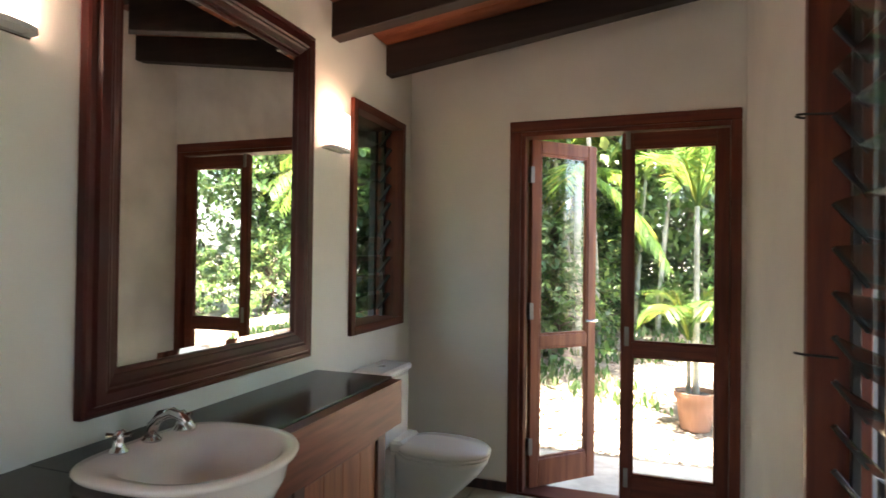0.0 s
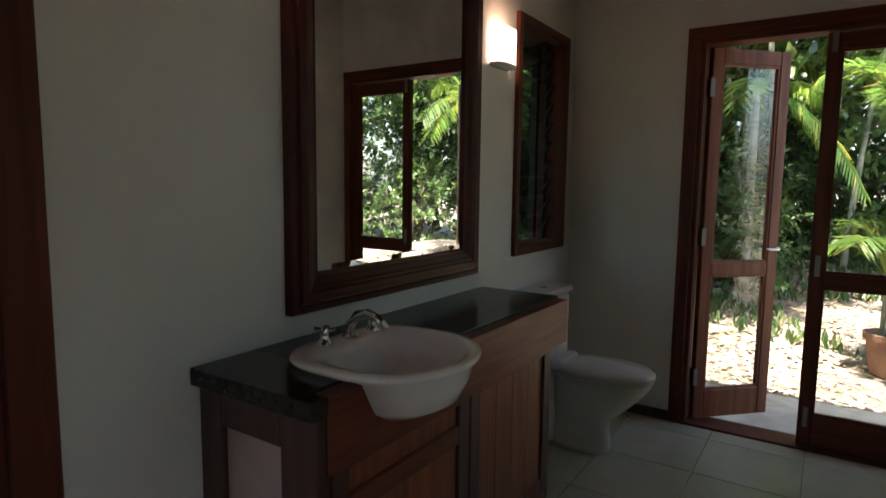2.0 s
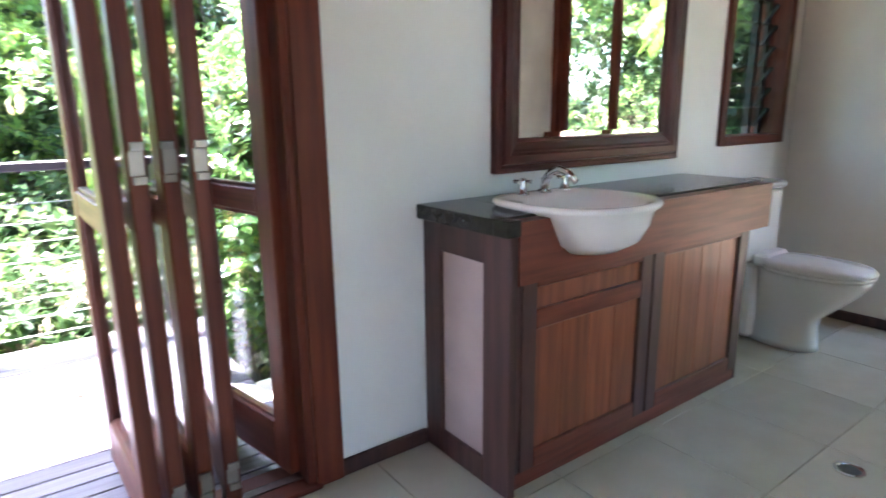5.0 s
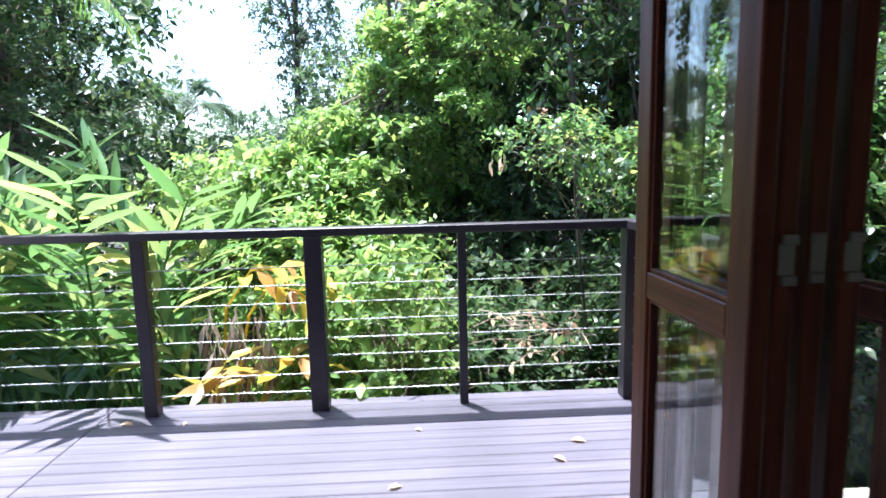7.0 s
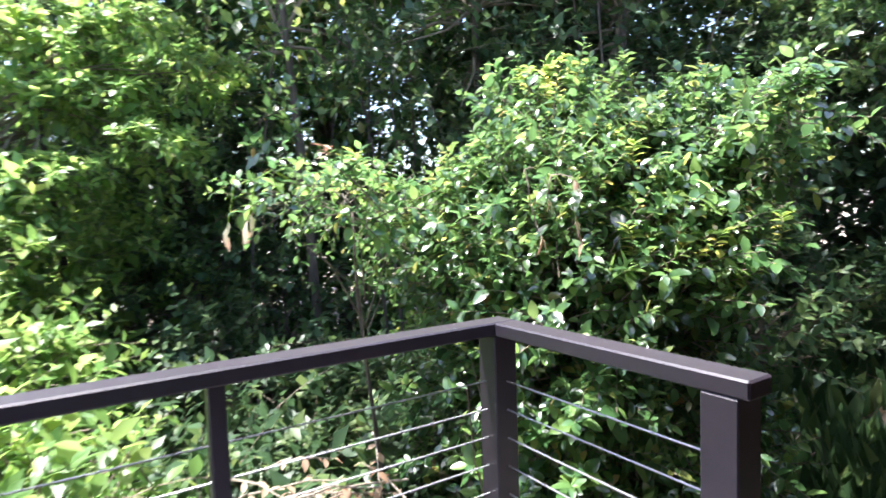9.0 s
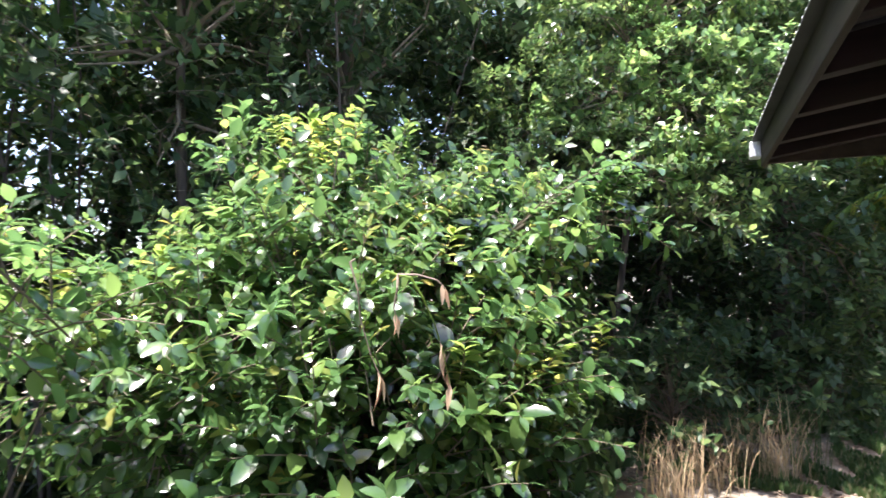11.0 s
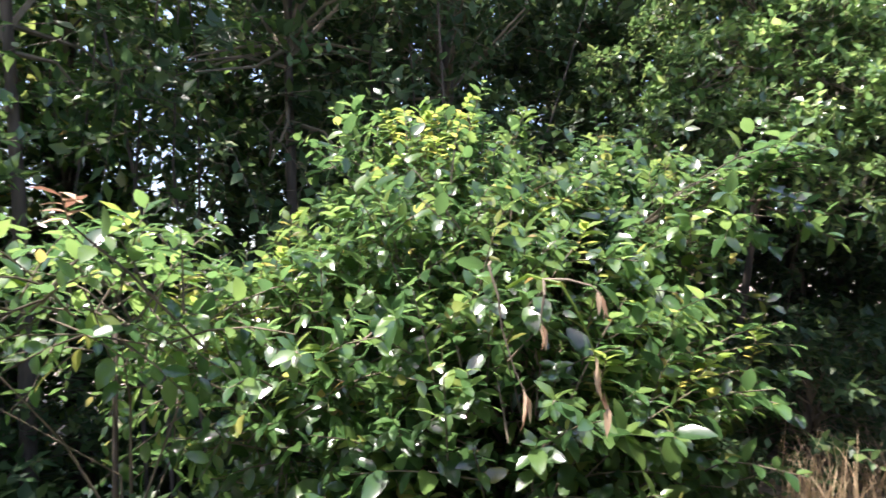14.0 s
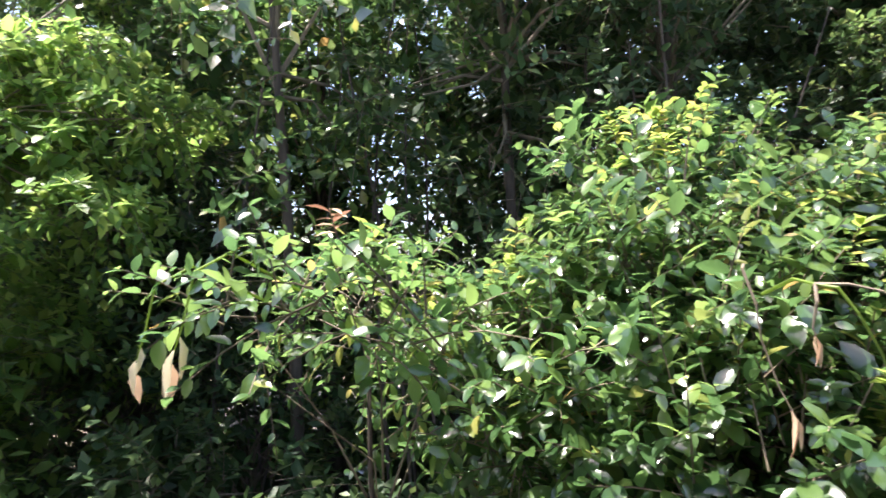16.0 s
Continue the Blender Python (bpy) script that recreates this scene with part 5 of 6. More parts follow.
r_arm = np.random.default_rng(33)
for k in range(12):                  # branches reaching out of the shrub towards the house, and small ones along its top
    e = Vector((-1.66 + 0.12 * r_arm.normal(), -1.42 + 0.12 * r_arm.normal(), 1.86 + 0.05 * r_arm.normal())) if k < 7 else Vector((-1.72 + 0.07 * r_arm.normal(), -1.62 + 0.1 * r_arm.normal(), 1.16 + 0.1 * r_arm.normal()))
    b = Vector((-2.25, -1.4, 1.62)) if k < 7 else Vector((-2.15, -1.75, 1.0))
    spray("leafy_branch", [b, b.lerp(e, 0.4) + Vector((0, 0, 0.05)), b.lerp(e, 0.75) + Vector((0, 0, 0.04)), e], 17, 0.085, GLOSSY_LEAF, "leafy branch reaching out of the glossy shrub", "branch", 0.35, 0.004, "ovate", 700 + k, start=0.25)
for k in range(7):
    px, py, pz = -2.92 + 0.14 * r_arm.normal(), -1.95 + 0.12 * r_arm.normal(), 2.04 + 0.06 * r_arm.normal()
    a = 2.4 * k
    spray("young_shoot", [(px, py, pz - 0.22), (px + 0.02 * math.cos(a), py + 0.02 * math.sin(a), pz - 0.08), (px + 0.05 * math.cos(a), py + 0.05 * math.sin(a), pz + 0.05), (px + 0.09 * math.cos(a), py + 0.09 * math.sin(a), pz + 0.09)], 14, 0.055, YOUNG_LEAF, "shoot with yellow-green young leaves on the shrub", "shoot", 0.3, 0.003, "oval", 720 + k, start=0.3)

# low fresh saplings below the rail
for k, (x, y, z, s) in enumerate(((-2.75, -4.35, 0.35, 0.42), (-3.2, -4.75, 0.15, 0.45), (-2.9, -4.75, -0.1, 0.4), (-3.5, -4.5, 0.2, 0.45), (-3.3, -5.2, 0.0, 0.5))):
    tree("sapling", x, y, [((x, y, z), (s, s, s * 0.9)), ((x + 0.1, y - 0.1, z - 0.5), (s, s, s))], 150, 10, 0.088, 0.26, FRESH_LEAF, "fresh green sapling growing below the balustrade", 0.02, "oval", "saplings below the rail", 30 + k, 0.5, "sapling", keep=0.5, limb_r=0.006, bark=TWIG)

# ginger clump with long leaves
def ginger(x, y, stems, seed):
    r = np.random.default_rng(seed)
    ob = thing("ginger_plant", "tall ginger plant with long striped green leaves", "plant", (0, 0, 0), "ginger clumps")
    z0 = float(ground_z(x, y))
    V, F = [], []
    off = 0
    for _ in range(stems):
        a, ln = r.uniform(0, 6.28), r.uniform(1.8, 2.9)
        bx, by = x + r.normal() * 0.25, y + r.normal() * 0.25
        t = np.linspace(0, 1, 8)
        lean = r.uniform(0.25, 0.75)
        P = np.stack([bx + np.cos(a) * lean * ln * t ** 2 * 0.7, by + np.sin(a) * lean * ln * t ** 2 * 0.7, z0 + ln * t * (1 - 0.18 * lean * t)], -1)
        tube(P, [0.014 * (1.1 - 0.7 * q) for q in t], 6, stem_bm := bmesh.new())
        part("stem", stem_bm, GINGER_LEAF, ob)
        m = 28
        q = np.linspace(0.35, 1, m) * 6.99
        i = q.astype(int)
        base = P[i] + (P[i + 1] - P[i]) * (q - i)[:, None]
        al = P[i + 1] - P[i]
        al /= np.linalg.norm(al, axis=1, keepdims=True)
        sd = np.cross(al, [np.cos(a + 1.57) * 0.2, np.sin(a + 1.57) * 0.2, 1.0])
        sd /= np.linalg.norm(sd, axis=1, keepdims=True)
        way = al * 0.9 + sd * np.where(np.arange(m) % 2 == 0, 1, -1)[:, None] + r.normal(size=(m, 3)) * 0.12
        v, f = leaves(base, way, np.cross(sd, al) + np.array([0, 0, 0.8]), r.uniform(0.8, 1.2, m) * 0.46, "strap", 0.12)
        V.append(v), F.append(f + off)
        off += len(v)
    tagged(raw_mesh("foliage", np.concatenate(V), np.concatenate(F), GINGER_LEAF, ob), kind="stuff")


for x, y, n, s in ((-3.4, -6.6, 9, 41), (-3.8, -7.2, 9, 42), (-3.2, -7.3, 8, 43)):
    ginger(x, y, n, s)
for k, (stem, n) in enumerate((([(-2.9, -5.6, -0.3), (-2.8, -5.5, 0.35), (-2.75, -5.3, 0.62), (-2.72, -4.95, 0.64), (-2.7, -4.75, 0.5)], 16), ([(-2.85, -5.5, -0.3), (-2.8, -5.35, 0.3), (-2.78, -5.2, 0.5), (-2.7, -5.0, 0.48), (-2.65, -4.85, 0.3)], 14),
                                ([(-2.6, -5.3, -0.5), (-2.55, -5.2, -0.1), (-2.5, -5.0, 0.1), (-2.45, -4.8, 0.05)], 12), ([(-2.6, -5.5, -0.6), (-2.5, -5.5, -0.1), (-2.4, -5.4, 0.1)], 10))):
    spray("yellowed_ginger", stem, n, 0.3, YELLOW_LEAF, "arching ginger stem with yellowed leaves", "plant", 0.5, 0.01, seed=50 + k, stem_mat=YELLOW_LEAF, start=0.45)

# dead leaves hanging under the yellowed ginger
for k in range(9):
    bx, by, bz = -2.72 + 0.05 * (k % 3), -5.62 + 0.055 * k, 0.30 + 0.09 * math.sin(2.1 * k)
    spray("dead_ginger", [(bx - 0.1, by - 0.02, bz - 0.05), (bx, by, bz), (bx + 0.05, by + 0.03, bz - 0.12), (bx + 0.06, by + 0.04, bz - 0.34), (bx + 0.05, by + 0.05, bz - 0.55)], 9, 0.22, LITTER, "dead brown ginger leaves hanging in a limp skirt", "plant", 4.0, 0.006, "strap", 70 + k, STRAW_STEM, start=0.3)


# palms
def frond(r, base, a, ln, rise, m, leaflet, bm):
    t = np.linspace(0, 1, 9)
    out = ln * (t - 0.12 * t ** 2)
    P = np.stack([base[0] + np.cos(a) * out * math.cos(rise), base[1] + np.sin(a) * out * math.cos(rise), base[2] + ln * (math.sin(rise) * t - 0.55 * t ** 2.2)], -1)
    tube(P, [0.012 * (1.1 - q) + 0.002 for q in t], 5, bm)
    q = np.repeat(np.linspace(0.18, 1, m), 2) * 7.99
    i = q.astype(int)
    b = P[i] + (P[i + 1] - P[i]) * (q - i)[:, None]
    al = P[i + 1] - P[i]
    al /= np.linalg.norm(al, axis=1, keepdims=True)
    sd = np.cross(al, [0, 0, 1.0])
    sd /= np.linalg.norm(sd, axis=1, keepdims=True) + 1e-6
    sg = np.where(np.arange(2 * m) % 2 == 0, 1, -1)[:, None]
    way = al * 0.75 + sd * sg + np.array([0, 0, 0.15]) - np.array([0, 0, 0.6]) * r.uniform(0.3, 1, (2 * m, 1))
    size = leaflet * (0.45 + 0.55 * np.sin(np.clip(q / 8, 0, 1) * 2.8)) * r.uniform(0.85, 1.1, 2 * m)
    side_up = np.array([0, 0, 1.0]) - sd * sg * 0.4
    return leaves(b, way, side_up, size, "thread", 0.05)


def palm(x, y, z0, height, fronds, ln, leaflet, mat, label, seed, trunk_r=0.04, lean=(0, 0), m=34, group="garden palms", rise=(0.2, 1.2)):
    r = np.random.default_rng(seed)
    ob = thing("palm", label, "palm", (0, 0, 0), group)
    t = np.linspace(0, 1, 8)
    P = np.stack([x + lean[0] * t ** 1.5, y + lean[1] * t ** 1.5, z0 - 0.1 + (height + 0.1) * t], -1)
    part("trunk", tube(P, [trunk_r * (1.15 - 0.35 * q) for q in t], 10), PALEBARK, ob, "pale ringed trunk", smooth=True)
    bm, V, F, off = bmesh.new(), [], [], 0
    for k in range(fronds):
        a = 2.4 * k + r.uniform(-0.3, 0.3)
        v, f = frond(r, P[-1], a, ln * r.uniform(0.75, 1.1), r.uniform(*rise), m, leaflet, bm)
        V.append(v), F.append(f + off)
        off += len(v)
    tagged(part("frond_rib", bm, PALM_LEAF, ob), kind="stuff")
    tagged(raw_mesh("frond_leaflet", np.concatenate(V), np.concatenate(F), mat, ob), kind="stuff")
    return ob


POT = 0.88
pot = thing("flower_pot", "round terracotta pot with a thick rim standing on the earth", "plant pot", (1.86, 2.45, float(ground_z(1.86, 2.45))))
part("pot_body", lathe([(r0 * POT, z0 * POT) for r0, z0 in ((0.14, 0.0), (0.15, 0.02), (0.175, 0.18), (0.195, 0.34), (0.22, 0.345), (0.222, 0.40), (0.205, 0.405), (0.19, 0.36))], 32), TERRACOTTA, pot, smooth=False)
part("pot_soil", lathe([(0.01, 0.36 * POT), (0.19 * POT, 0.362 * POT)], 24, cap=False), SOIL, pot)
pz = float(ground_z(1.86, 2.45)) + 0.36 * POT
palm(1.86, 2.45, pz, 1.75, 9, 1.3, 0.36, PALM_LEAF, "potted palm with yellow-green feathery fronds", 61, 0.028, m=36, rise=(0.75, 1.4))
palm(1.80, 2.50, pz, 0.5, 9, 1.05, 0.3, PALM_LEAF, "young palm fronds rising from the pot", 62, 0.02, m=26, rise=(0.85, 1.4))
for k, (x, y, h, ln, lean) in enumerate(((0.80, 4.6, 3.4, 1.6, (-0.2, 0.1)), (1.55, 5.2, 3.6, 1.7, (0.35, 0.2)), (1.25, 5.6, 3.0, 1.5, (0.2, 0.0)), (2.3, 5.0, 2.9, 1.7, (0.2, 0)), (0.4, 5.3, 2.5, 1.4, (-0.3, 0)), (3.3, 4.6, 2.4, 1.6, (0.2, 0.1)))):
    palm(x, y, float(ground_z(x, y)), h, 9, ln, 0.42, PALM_LEAF, "slender cane palm with a pale ringed trunk", 70 + k, 0.033, lean, 40)
palm(0.57, 4.2, float(ground_z(0.57, 4.2)), 2.35, 7, 1.3, 0.36, PALM_LEAF, "palm with a yellowing hanging frond", 80, 0.05, (0, 0), 34, rise=(-0.4, 0.6))
palm(-9.0, -10.6, -1.0, 5.4, 13, 2.9, 0.7, GREY_LEAF, "tall palm with long drooping fronds", 81, 0.12, (0, 0), 44, "tall palms", (0.1, 1.0))
palm(-12.3, -9.3, -1.0, 3.4, 16, 2.4, 0.6, GREY_LEAF, "grey-green feathery palm among the trees", 82, 0.1, (0, 0), 40, "tall palms", (0.5, 1.3))
palm(-13.0, -8.0, -1.0, 2.3, 16, 2.2, 0.6, GREY_LEAF, "grey-green feathery palm among the trees", 83, 0.1, (0, 0), 40, "tall palms", (0.4, 1.3))
palm(-4.2, -9.3, -1.0, 5.0, 16, 3.2, 0.6, PALM_LEAF, "palm with long drooping fronds", 84, 0.08, (0, 0), 40, "tall palms", (0.0, 0.8))


# forest behind the deck and the garden
def forest_tree(x, y, h, w, mat, seed, n=1.0, label="dense rainforest tree with a ragged leafy crown", size=0.13, low=-0.8, grp="forest trees", taper=False):
    r = np.random.default_rng(seed)
    blobs = []
    for k in range(9):
        t = (k + 0.5) / 9
        a = r.uniform(0, 6.28)
        rad = w * (0.30 + 0.55 * t) if w < 1.8 and x < -4.5 else w * (0.5 + 0.22 * t)
        if taper:
            rad = w * (0.38 if t < 0.3 else 1.0 - 0.5 * (t - 0.3) / 0.7)
        blobs.append(((x + math.cos(a) * w * 0.42, y + math.sin(a) * w * 0.42, low + (h - low) * (0.08 + 0.86 * t)), (rad, rad, (h - low) / 9 * 1.25)))
    return tree("tree", x, y, blobs, int(560 * n), 14, size, 0.6, mat, label, 0.05 if low > 0.5 else 0.1, "simple", grp, seed, 0.7, top=low + (h - low) * 0.8, keep=0.05, limb_r=0.022, stems=w < 1.8)


WOODS = [  # x, y, height, half width, material, density
    (-5.9, -2.2, 6.4, 1.7, GLOSSY_LEAF, 0.6), (-5.2, -0.6, 6.8, 1.7, TREE_LEAF, 1.1), (-4.6, 1.0, 6.8, 1.7, TREE_LEAF, 1.4), (-3.8, 3.0, 6.2, 1.4, TREE_LEAF, 1.4), (-1.9, 3.7, 6.0, 1.4, TREE_LEAF, 1.4),
    (-0.7, 3.9, 5.2, 1.4, TREE_LEAF, 1.4), (-6.6, -5.2, 1.7, 1.3, FRESH_LEAF, 1.0), (-6.0, -6.3, 1.3, 1.3, FRESH_LEAF, 0.9),
    (-13.5, -6.95, 8.0, 1.35, GREY_LEAF, 1.4), (-9.6, -2.0, 7.5, 2.0, GLOSSY_LEAF, 0.9), (-7.6, 0.6, 8.0, 2.1, TREE_LEAF, 1.2), (-6.0, 3.2, 8.0, 2.1, TREE_LEAF, 1.2), (-3.0, 5.2, 8.0, 2.1, TREE_LEAF, 1.2),
    (-0.2, 6.6, 7.5, 2.0, TREE_LEAF, 1.2), (2.4, 7.2, 6.0, 2.3, CASCADE_LEAF, 1.4), (6.5, 10.0, 6.5, 2.2, TREE_LEAF, 1.2), (10.0, 8.2, 6.0, 2.3, CASCADE_LEAF, 1.2), (11.5, 5.0, 5.5, 2.3, TREE_LEAF, 1.1), (8.2, 9.6, 6.5, 2.3, CASCADE_LEAF, 1.3), (12.5, 9.0, 7.5, 2.8, TREE_LEAF, 1.3), (9.5, 12.5, 8.5, 2.8, TREE_LEAF, 1.3), (1.0, 9.5, 7.5, 2.2, TREE_LEAF, 1.0),
    (-9.5, -10.0, 5.5, 2.0, TREE_LEAF, 1.1), (-6.6, -9.2, 5.0, 1.6, TREE_LEAF, 1.0), (-16.5, -9.0, 3.0, 2.4, GREY_LEAF, 0.9), (-17.0, -6.0, 2.6, 2.4, GREY_LEAF, 0.9), (-14.0, -1.5, 9.0, 2.6, TREE_LEAF, 1.0),
    (-10.5, 4.0, 9.5, 2.6, TREE_LEAF, 1.0), (-6.5, 8.0, 9.0, 2.8, TREE_LEAF, 1.0), (-0.5, 12.0, 9.0, 3.0, TREE_LEAF, 0.9), (5.5, 10.5, 8.0, 2.8, TREE_LEAF, 0.9), (-20.0, -14.0, 5.0, 3.0, GREY_LEAF, 0.9), (-12.0, -15.0, 6.0, 2.8, TREE_LEAF, 0.9),
    (-7.8, -1.0, 5.5, 1.9, GLOSSY_LEAF, 1.2), (-6.8, 2.0, 5.5, 1.9, TREE_LEAF, 1.2), (-4.6, 4.0, 5.5, 1.9, TREE_LEAF, 1.2), (-1.6, 5.6, 5.5, 1.9, TREE_LEAF, 1.2),
    # the last two are out of view, added to block sky from the door pane
    (-9.2, -3.9, 5.2, 1.5, TREE_LEAF, 1.5), (-10.6, -5.2, 3.2, 1.5, TREE_LEAF, 1.2), (-7.8, -3.2, 4.4, 1.1, TREE_LEAF, 1.5), (-6.2, -11.2, 7.0, 2.2, TREE_LEAF, 1.3), (-4.3, -11.0, 6.0, 1.6, TREE_LEAF, 1.3)]
for k, (x, y, h, w, mt, dn) in enumerate(WOODS):
    lab = {"forest_leaf": "dense dark green rainforest tree with a ragged crown", "fresh_leaf": "bright yellow-green leafy shrub in full sun", "vine_leaf": "tall grey-green tree hung with creepers", "glossy_shrub_leaf": "glossy-leaved green tree catching the sun", "cascade_leaf": "green leafy tree at the edge of the clearing"}[mt.name]
    forest_tree(x, y, h, w, mt, 100 + k, dn * (1 if w < 1.8 else 1.35), lab, 0.13 if w < 1.8 else 0.18, 0.9 if k in (0, 1) else -0.9 if x < -1 else 0.0, taper=k in (3, 4, 9))


def terraced_tree(x, y, shelves, mat, seed, label, per_shelf=95, size=0.1):
    """A tree whose foliage hangs in leafy shelves that step back as they rise: (centre, radii)."""
    return tree("tree", x, y, shelves, per_shelf * len(shelves), 13, size, 0.24, mat, label, 0.035, "oval", "terraced trees", seed, 0.9, top=max(c[2] for c, _ in shelves), keep=0.05, limb_r=0.014)


terraced_tree(-6.6, -4.2, [((-5.3, -6.4, 0.75), (0.8, 0.7, 0.15)), ((-5.0, -5.5, 0.85), (0.6, 0.55, 0.14)), ((-5.6, -5.55, 1.3), (0.7, 0.6, 0.15)), ((-5.2, -4.75, 1.15), (0.45, 0.45, 0.12)), ((-5.9, -4.95, 1.75), (0.65, 0.55, 0.15)),
                           ((-5.5, -4.35, 1.65), (0.4, 0.4, 0.11)), ((-6.1, -4.45, 2.3), (0.6, 0.5, 0.15)), ((-5.8, -3.9, 2.3), (0.4, 0.4, 0.11)), ((-6.4, -4.2, 2.95), (0.6, 0.55, 0.17)), ((-6.0, -3.6, 2.95), (0.45, 0.4, 0.11)),
                           ((-5.5, -3.6, 1.9), (0.35, 0.35, 0.12)), ((-5.7, -3.3, 2.55), (0.4, 0.4, 0.12)), ((-6.0, -4.2, 2.75), (0.5, 0.45, 0.14)), ((-7.1, -3.7, 4.1), (0.6, 0.6, 0.19))],
              FRESH_LEAF, 181, "bright yellow-green tree with foliage in sunlit layers", 100)
# the last three shelves are an unseen top, added to shade the trees behind
terraced_tree(-2.6, 2.4, [((-1.45, 1.15, 2.0), (0.4, 0.35, 0.18)), ((-2.0, 1.05, 2.35), (0.45, 0.35, 0.2)), ((-1.1, 1.5, 2.4), (0.4, 0.4, 0.2)), ((-2.7, 1.1, 2.6), (0.5, 0.4, 0.22)), ((-1.6, 1.35, 2.8), (0.5, 0.4, 0.22)), ((-2.3, 1.3, 3.15), (0.5, 0.4, 0.25)),
                          ((-3.0, 1.5, 3.3), (0.5, 0.4, 0.25)), ((-1.6, 1.6, 3.4), (0.5, 0.4, 0.25)), ((-0.9, 1.9, 3.3), (0.5, 0.45, 0.25)), ((-2.4, 1.7, 3.9), (0.6, 0.5, 0.3)), ((-1.5, 1.95, 4.1), (0.6, 0.5, 0.3)), ((-2.2, 2.3, 4.8), (0.8, 0.6, 0.4)), ((-1.1, 2.5, 4.7), (0.8, 0.7, 0.2)), ((-0.5, 2.9, 4.6), (0.8, 0.7, 0.2)), ((-1.6, 3.0, 5.2), (0.8, 0.7, 0.2))],
              CASCADE_LEAF, 182, "green tree with foliage cascading in sunlit layers", 110, 0.085)


# slender poles of young trees in the shade of the wood
def pole_stem(x, y, h, seed):
    r = np.random.default_rng(seed)
    z0 = float(ground_z(x, y))
    lx, ly = r.normal() * 0.5, r.normal() * 0.5
    pts = [(x + lx * t + 0.08 * math.sin(7 * t + seed), y + ly * t + 0.08 * math.cos(6 * t + seed), z0 - 0.1 + (h - z0 + 0.1) * t) for t in (0, 0.2, 0.4, 0.6, 0.8, 1.0)]
    spray("pole_sapling", pts, 16, 0.13, TREE_LEAF, "slender grey understorey stem with few leaves", "sapling", 0.6, 0.011 + 0.008 * r.uniform(), "oval", seed, BARK, start=0.35)


r_pole = np.random.default_rng(91)
for k in range(15):
    a = math.radians(r_pole.uniform(118, 168))
    d = r_pole.uniform(3.9, 5.8)
    pole_stem(-1.5 + d * math.cos(a), -3.8 + d * math.sin(a), r_pole.uniform(3.2, 4.8), 600 + k)

# bare pale stems low in the shrub
r_dead = np.random.default_rng(77)
for k in range(4):
    bx, by = -2.35 - 0.5 * r_dead.uniform(), -2.9 + 0.5 * r_dead.uniform()
    ang, ln = r_dead.uniform(0, 6.28), r_dead.uniform(0.5, 1.1)
    z0 = float(ground_z(bx, by))
    stem = [(bx + 0.35 * ln * math.cos(ang) * t ** 1.5 + 0.03 * math.sin(9 * t + k), by + 0.35 * ln * math.sin(ang) * t ** 1.5 + 0.03 * math.cos(7 * t + k), z0 + (0.6 + ln) * t) for t in (0, 0.2, 0.4, 0.6, 0.8, 1.0)]
    spray("bare_stem", stem, 5, 0.06, GLOSSY_LEAF, "thin pale stem with few leaves under the shrub", "stem", 0.4, 0.006, "oval", 400 + k, start=0.75)
# tangle of dry branches under the corner of the rail
for k in range(14):
    bx, by, a, ln = -2.6 + 0.3 * r_dead.normal(), -3.4 + 0.22 * r_dead.normal(), r_dead.uniform(0, 6.28), r_dead.uniform(0.3, 0.65)
    z0 = 0.02 + 0.28 * r_dead.uniform()
    stem = [(bx + ln * math.cos(a) * (t - 0.5) + 0.02 * math.sin(11 * t + k), by + ln * math.sin(a) * (t - 0.5), z0 + 0.25 * ln * math.sin(k) * (t - 0.5) - 0.3 * ln * (t - 0.5) ** 2) for t in (0, 0.25, 0.5, 0.75, 1.0)]
    spray("dry_branch", stem, 6, 0.06, DRY_LEAF, "dry pale branch with withered leaves tangled in the shrub", "branch", 0.9, 0.005, "oval", 450 + k, stem_mat=STRAW_STEM, start=0.3)
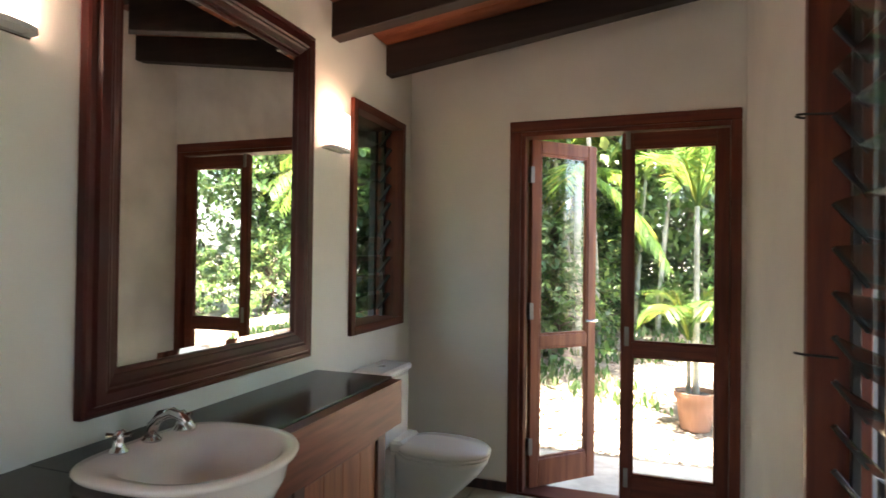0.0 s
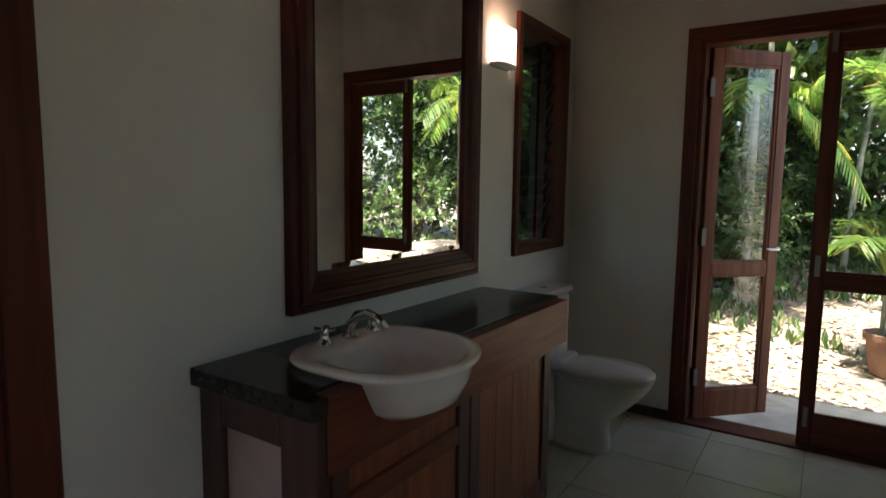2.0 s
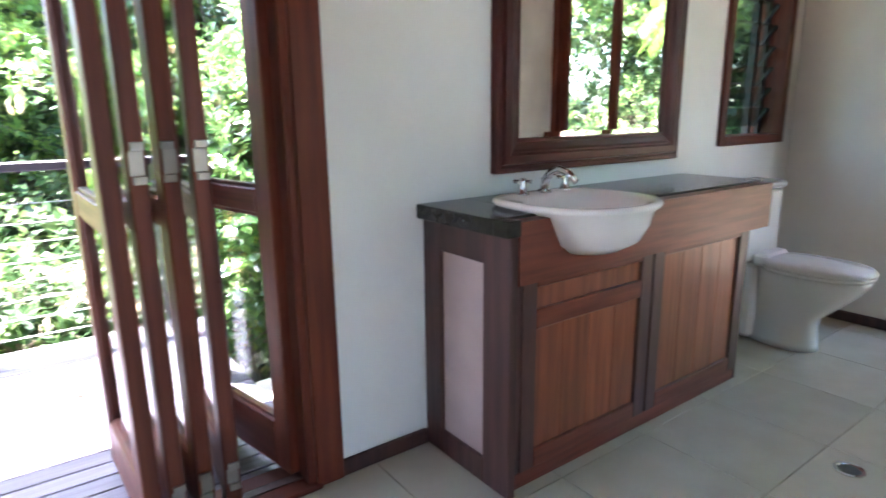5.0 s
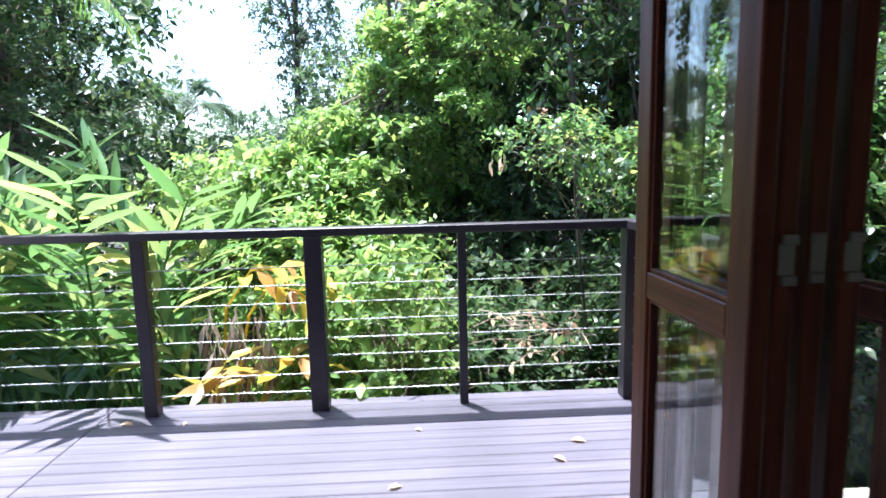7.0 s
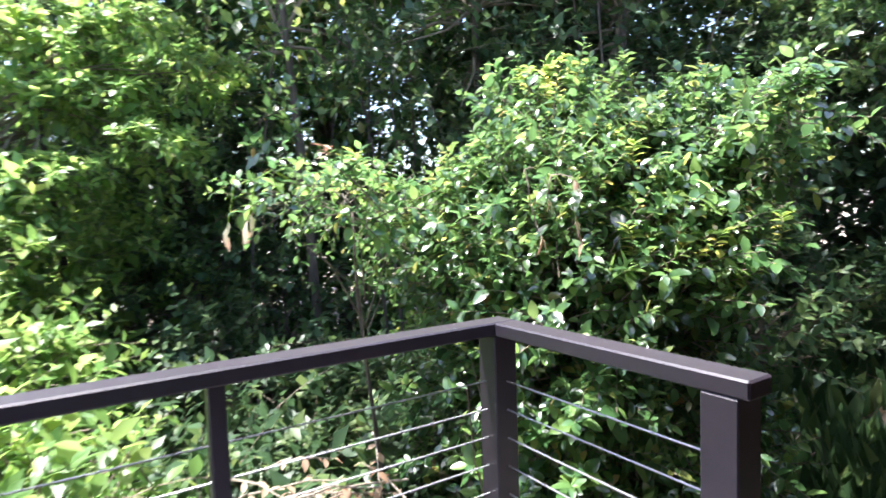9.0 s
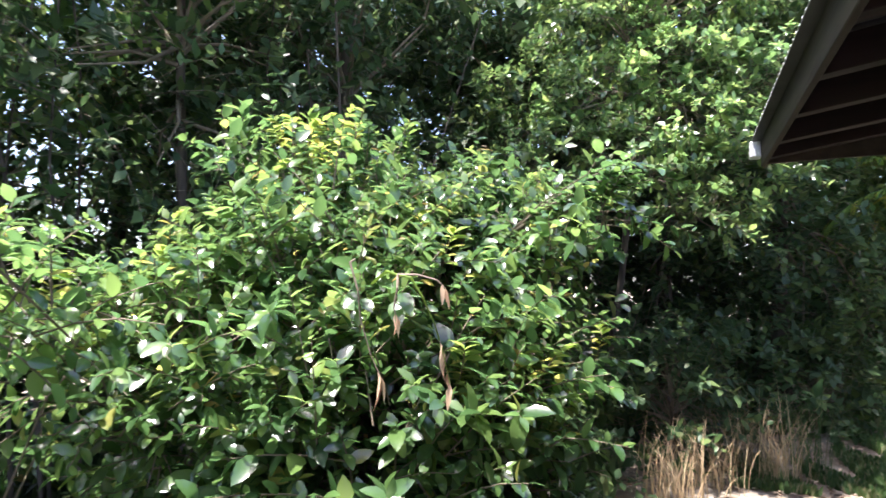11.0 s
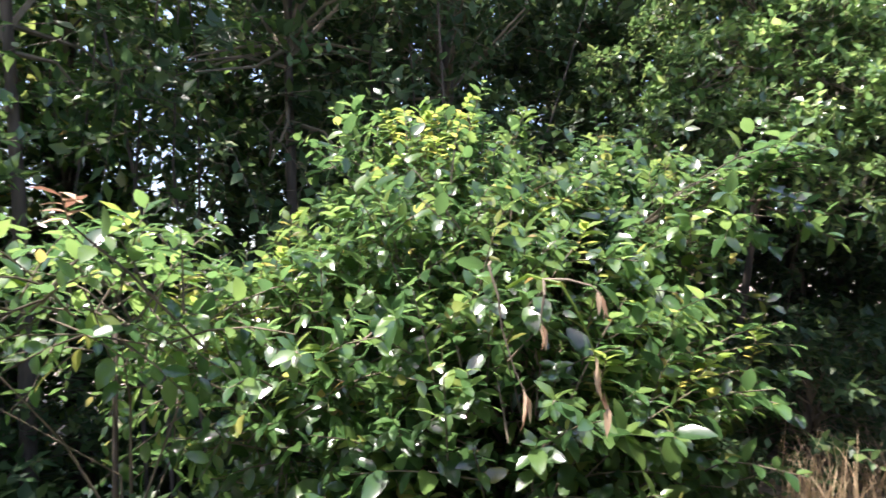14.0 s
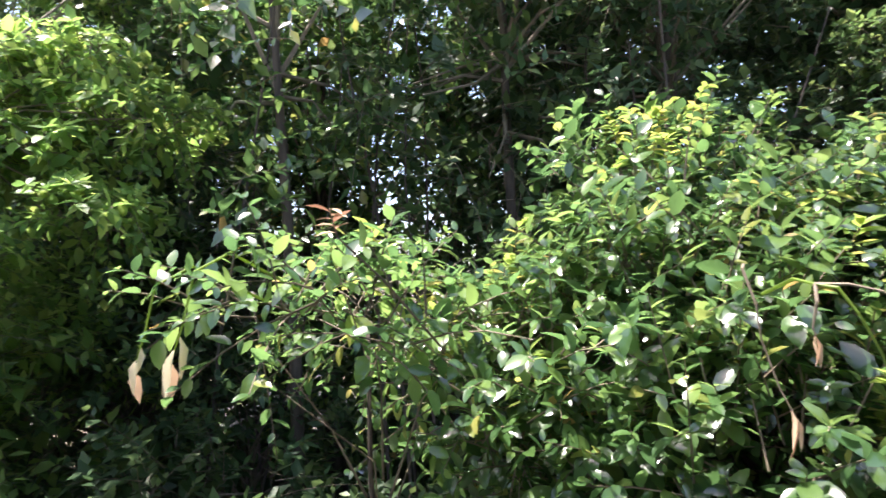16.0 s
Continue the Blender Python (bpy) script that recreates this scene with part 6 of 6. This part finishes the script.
# low understorey between the shrub and the forest; dark bushes on the slope stand in for shade
for k, (x, y, z, s, mt) in enumerate(((-4.6, -2.4, -0.5, 0.6, TREE_LEAF), (-4.3, -3.5, -0.5, 0.7, TREE_LEAF), (-5.2, -3.3, -0.2, 0.8, TREE_LEAF), (-3.7, -2.9, -0.6, 0.6, TREE_LEAF), (-3.6, -4.0, -0.6, 0.6, TREE_LEAF), (-6.4, -2.6, 0.0, 0.9, TREE_LEAF), (1.0, 6.8, 1.2, 1.1, TREE_LEAF), (0.3, 5.9, 1.0, 1.0, TREE_LEAF), (-3.9, -1.0, -0.3, 0.8, TREE_LEAF), (-3.0, 0.5, 0.0, 0.9, TREE_LEAF), (-4.9, -4.9, 0.1, 0.7, FRESH_LEAF), (-4.4, -5.3, 0.0, 0.7, FRESH_LEAF), (-1.9, 1.7, 0.3, 0.7, TREE_LEAF),
                                      (0.2, 4.4, 0.5, 0.8, CASCADE_LEAF), (2.8, 5.6, 0.5, 0.9, CASCADE_LEAF), (7.0, 8.2, 0.6, 1.2, CASCADE_LEAF), (8.8, 6.6, 0.6, 1.2, CASCADE_LEAF), (9.6, 4.4, 0.5, 1.2, CASCADE_LEAF), (1.2, 6.0, 0.6, 0.9, TREE_LEAF), (-0.6, 3.0, 0.3, 0.5, TREE_LEAF), (5.2, -0.9, 0.7, 1.0, TREE_LEAF), (-8.0, -3.7, 0.6, 1.3, TREE_LEAF), (-9.6, -4.6, 0.6, 1.4, TREE_LEAF), (-10.5, -2.5, 0.4, 1.6, TREE_LEAF), (-11.2, -4.2, 0.4, 1.7, TREE_LEAF), (-11.8, -6.0, 0.4, 1.7, TREE_LEAF), (-9.2, -1.2, 0.5, 1.5, TREE_LEAF), (-6.8, -3.2, 0.5, 0.9, TREE_LEAF), (-7.0, -4.0, 0.3, 1.0, FRESH_LEAF))):
    tree("bush", x, y, [((x, y, z), (s, s, s * 0.9)), ((x + 0.2, y + 0.3, z + 0.5 * s), (s * 0.7, s * 0.7, s * 0.7))], int(170 * max(1, s * s)), 13, 0.12, 0.4, mt, "low leafy undergrowth bush at the edge of the trees", 0.03, "simple", "undergrowth bushes", 200 + k, 0.3, "bush", keep=0.3, limb_r=0.01)


# fallen leaves lying on the deck
for k, (x, y) in enumerate(((-1.84, -5.43), (-1.83, -5.70), (-1.45, -3.50), (-1.30, -3.62), (-1.1, -4.35), (-0.62, -4.75), (-0.75, -5.1), (-1.62, -4.2), (-0.45, -3.95), (-1.0, -5.6))):
    r = np.random.default_rng(900 + k)
    a = r.uniform(0, 6.28)
    v, f = leaves(np.zeros((1, 3)), np.array([[math.cos(a), math.sin(a), 0.12]]), np.array([[0.1, 0.05, 1.0]]), np.array([r.uniform(0.045, 0.075)]), "oval", 0.3)
    leaf = raw_mesh("fallen_leaf", v, f, DRY_LEAF)
    leaf.location = (x, y, -0.0275)
    tagged(leaf, "curled brown fallen leaf lying on the deck boards", "leaf", "leaves on the deck")

# ---- floor tiles and deck boards ----
TP = 0.445
tile_mesh = None
for i in range(11):
    for j in range(17):
        x0, y1 = 0.01 + TP * i, -0.16 - TP * (j - 1)
        a, b = max(x0, 0.0), min(y1, -0.001)
        if x0 > 1.6 and y1 > -2.1 and i >= 5:
            continue
        if y1 - TP < -6.4 or a > 3.19:
            continue
        if j == 0 or a + TP > 3.2:
            bm = slab((a + 0.0015, y1 - TP + 0.0015, -0.008), (min(a + TP, 3.2) - 0.0015, b - 0.0015, 0.0), 0.0012)
            tile = part("tile", bm, TILE, floor)
            continue
        if tile_mesh is None:
            tile = part("tile", slab((0.0015, -TP + 0.0015, -0.008), (TP - 0.0015, -0.0015, 0.0), 0.0012), TILE, floor)
            tile_mesh = tile.data
        else:
            tile = new("tile", tile_mesh)
            tile.parent = floor
        tile.location = (x0, y1, 0)
        tile.rotation_euler = (0, 0, 0)
board_mesh = None
for k in range(21):
    x0 = -2.085 + k * 0.0918
    for y0, y1 in ((-9.0, -5.9), (-5.897, -2.93)):
        if board_mesh is None:
            bm = slab((0.002, -3.1, -0.0345), (0.0895, 0.0, 0.0), 0.004)
            b = part("deck_board", bm, DECKWOOD, deck_bed)
            board_mesh = b.data
        else:
            b = new("deck_board", board_mesh)
            b.parent = deck_bed
        b.location = (x0, y1, -0.03)
        b.scale.y = (y1 - y0) / 3.1
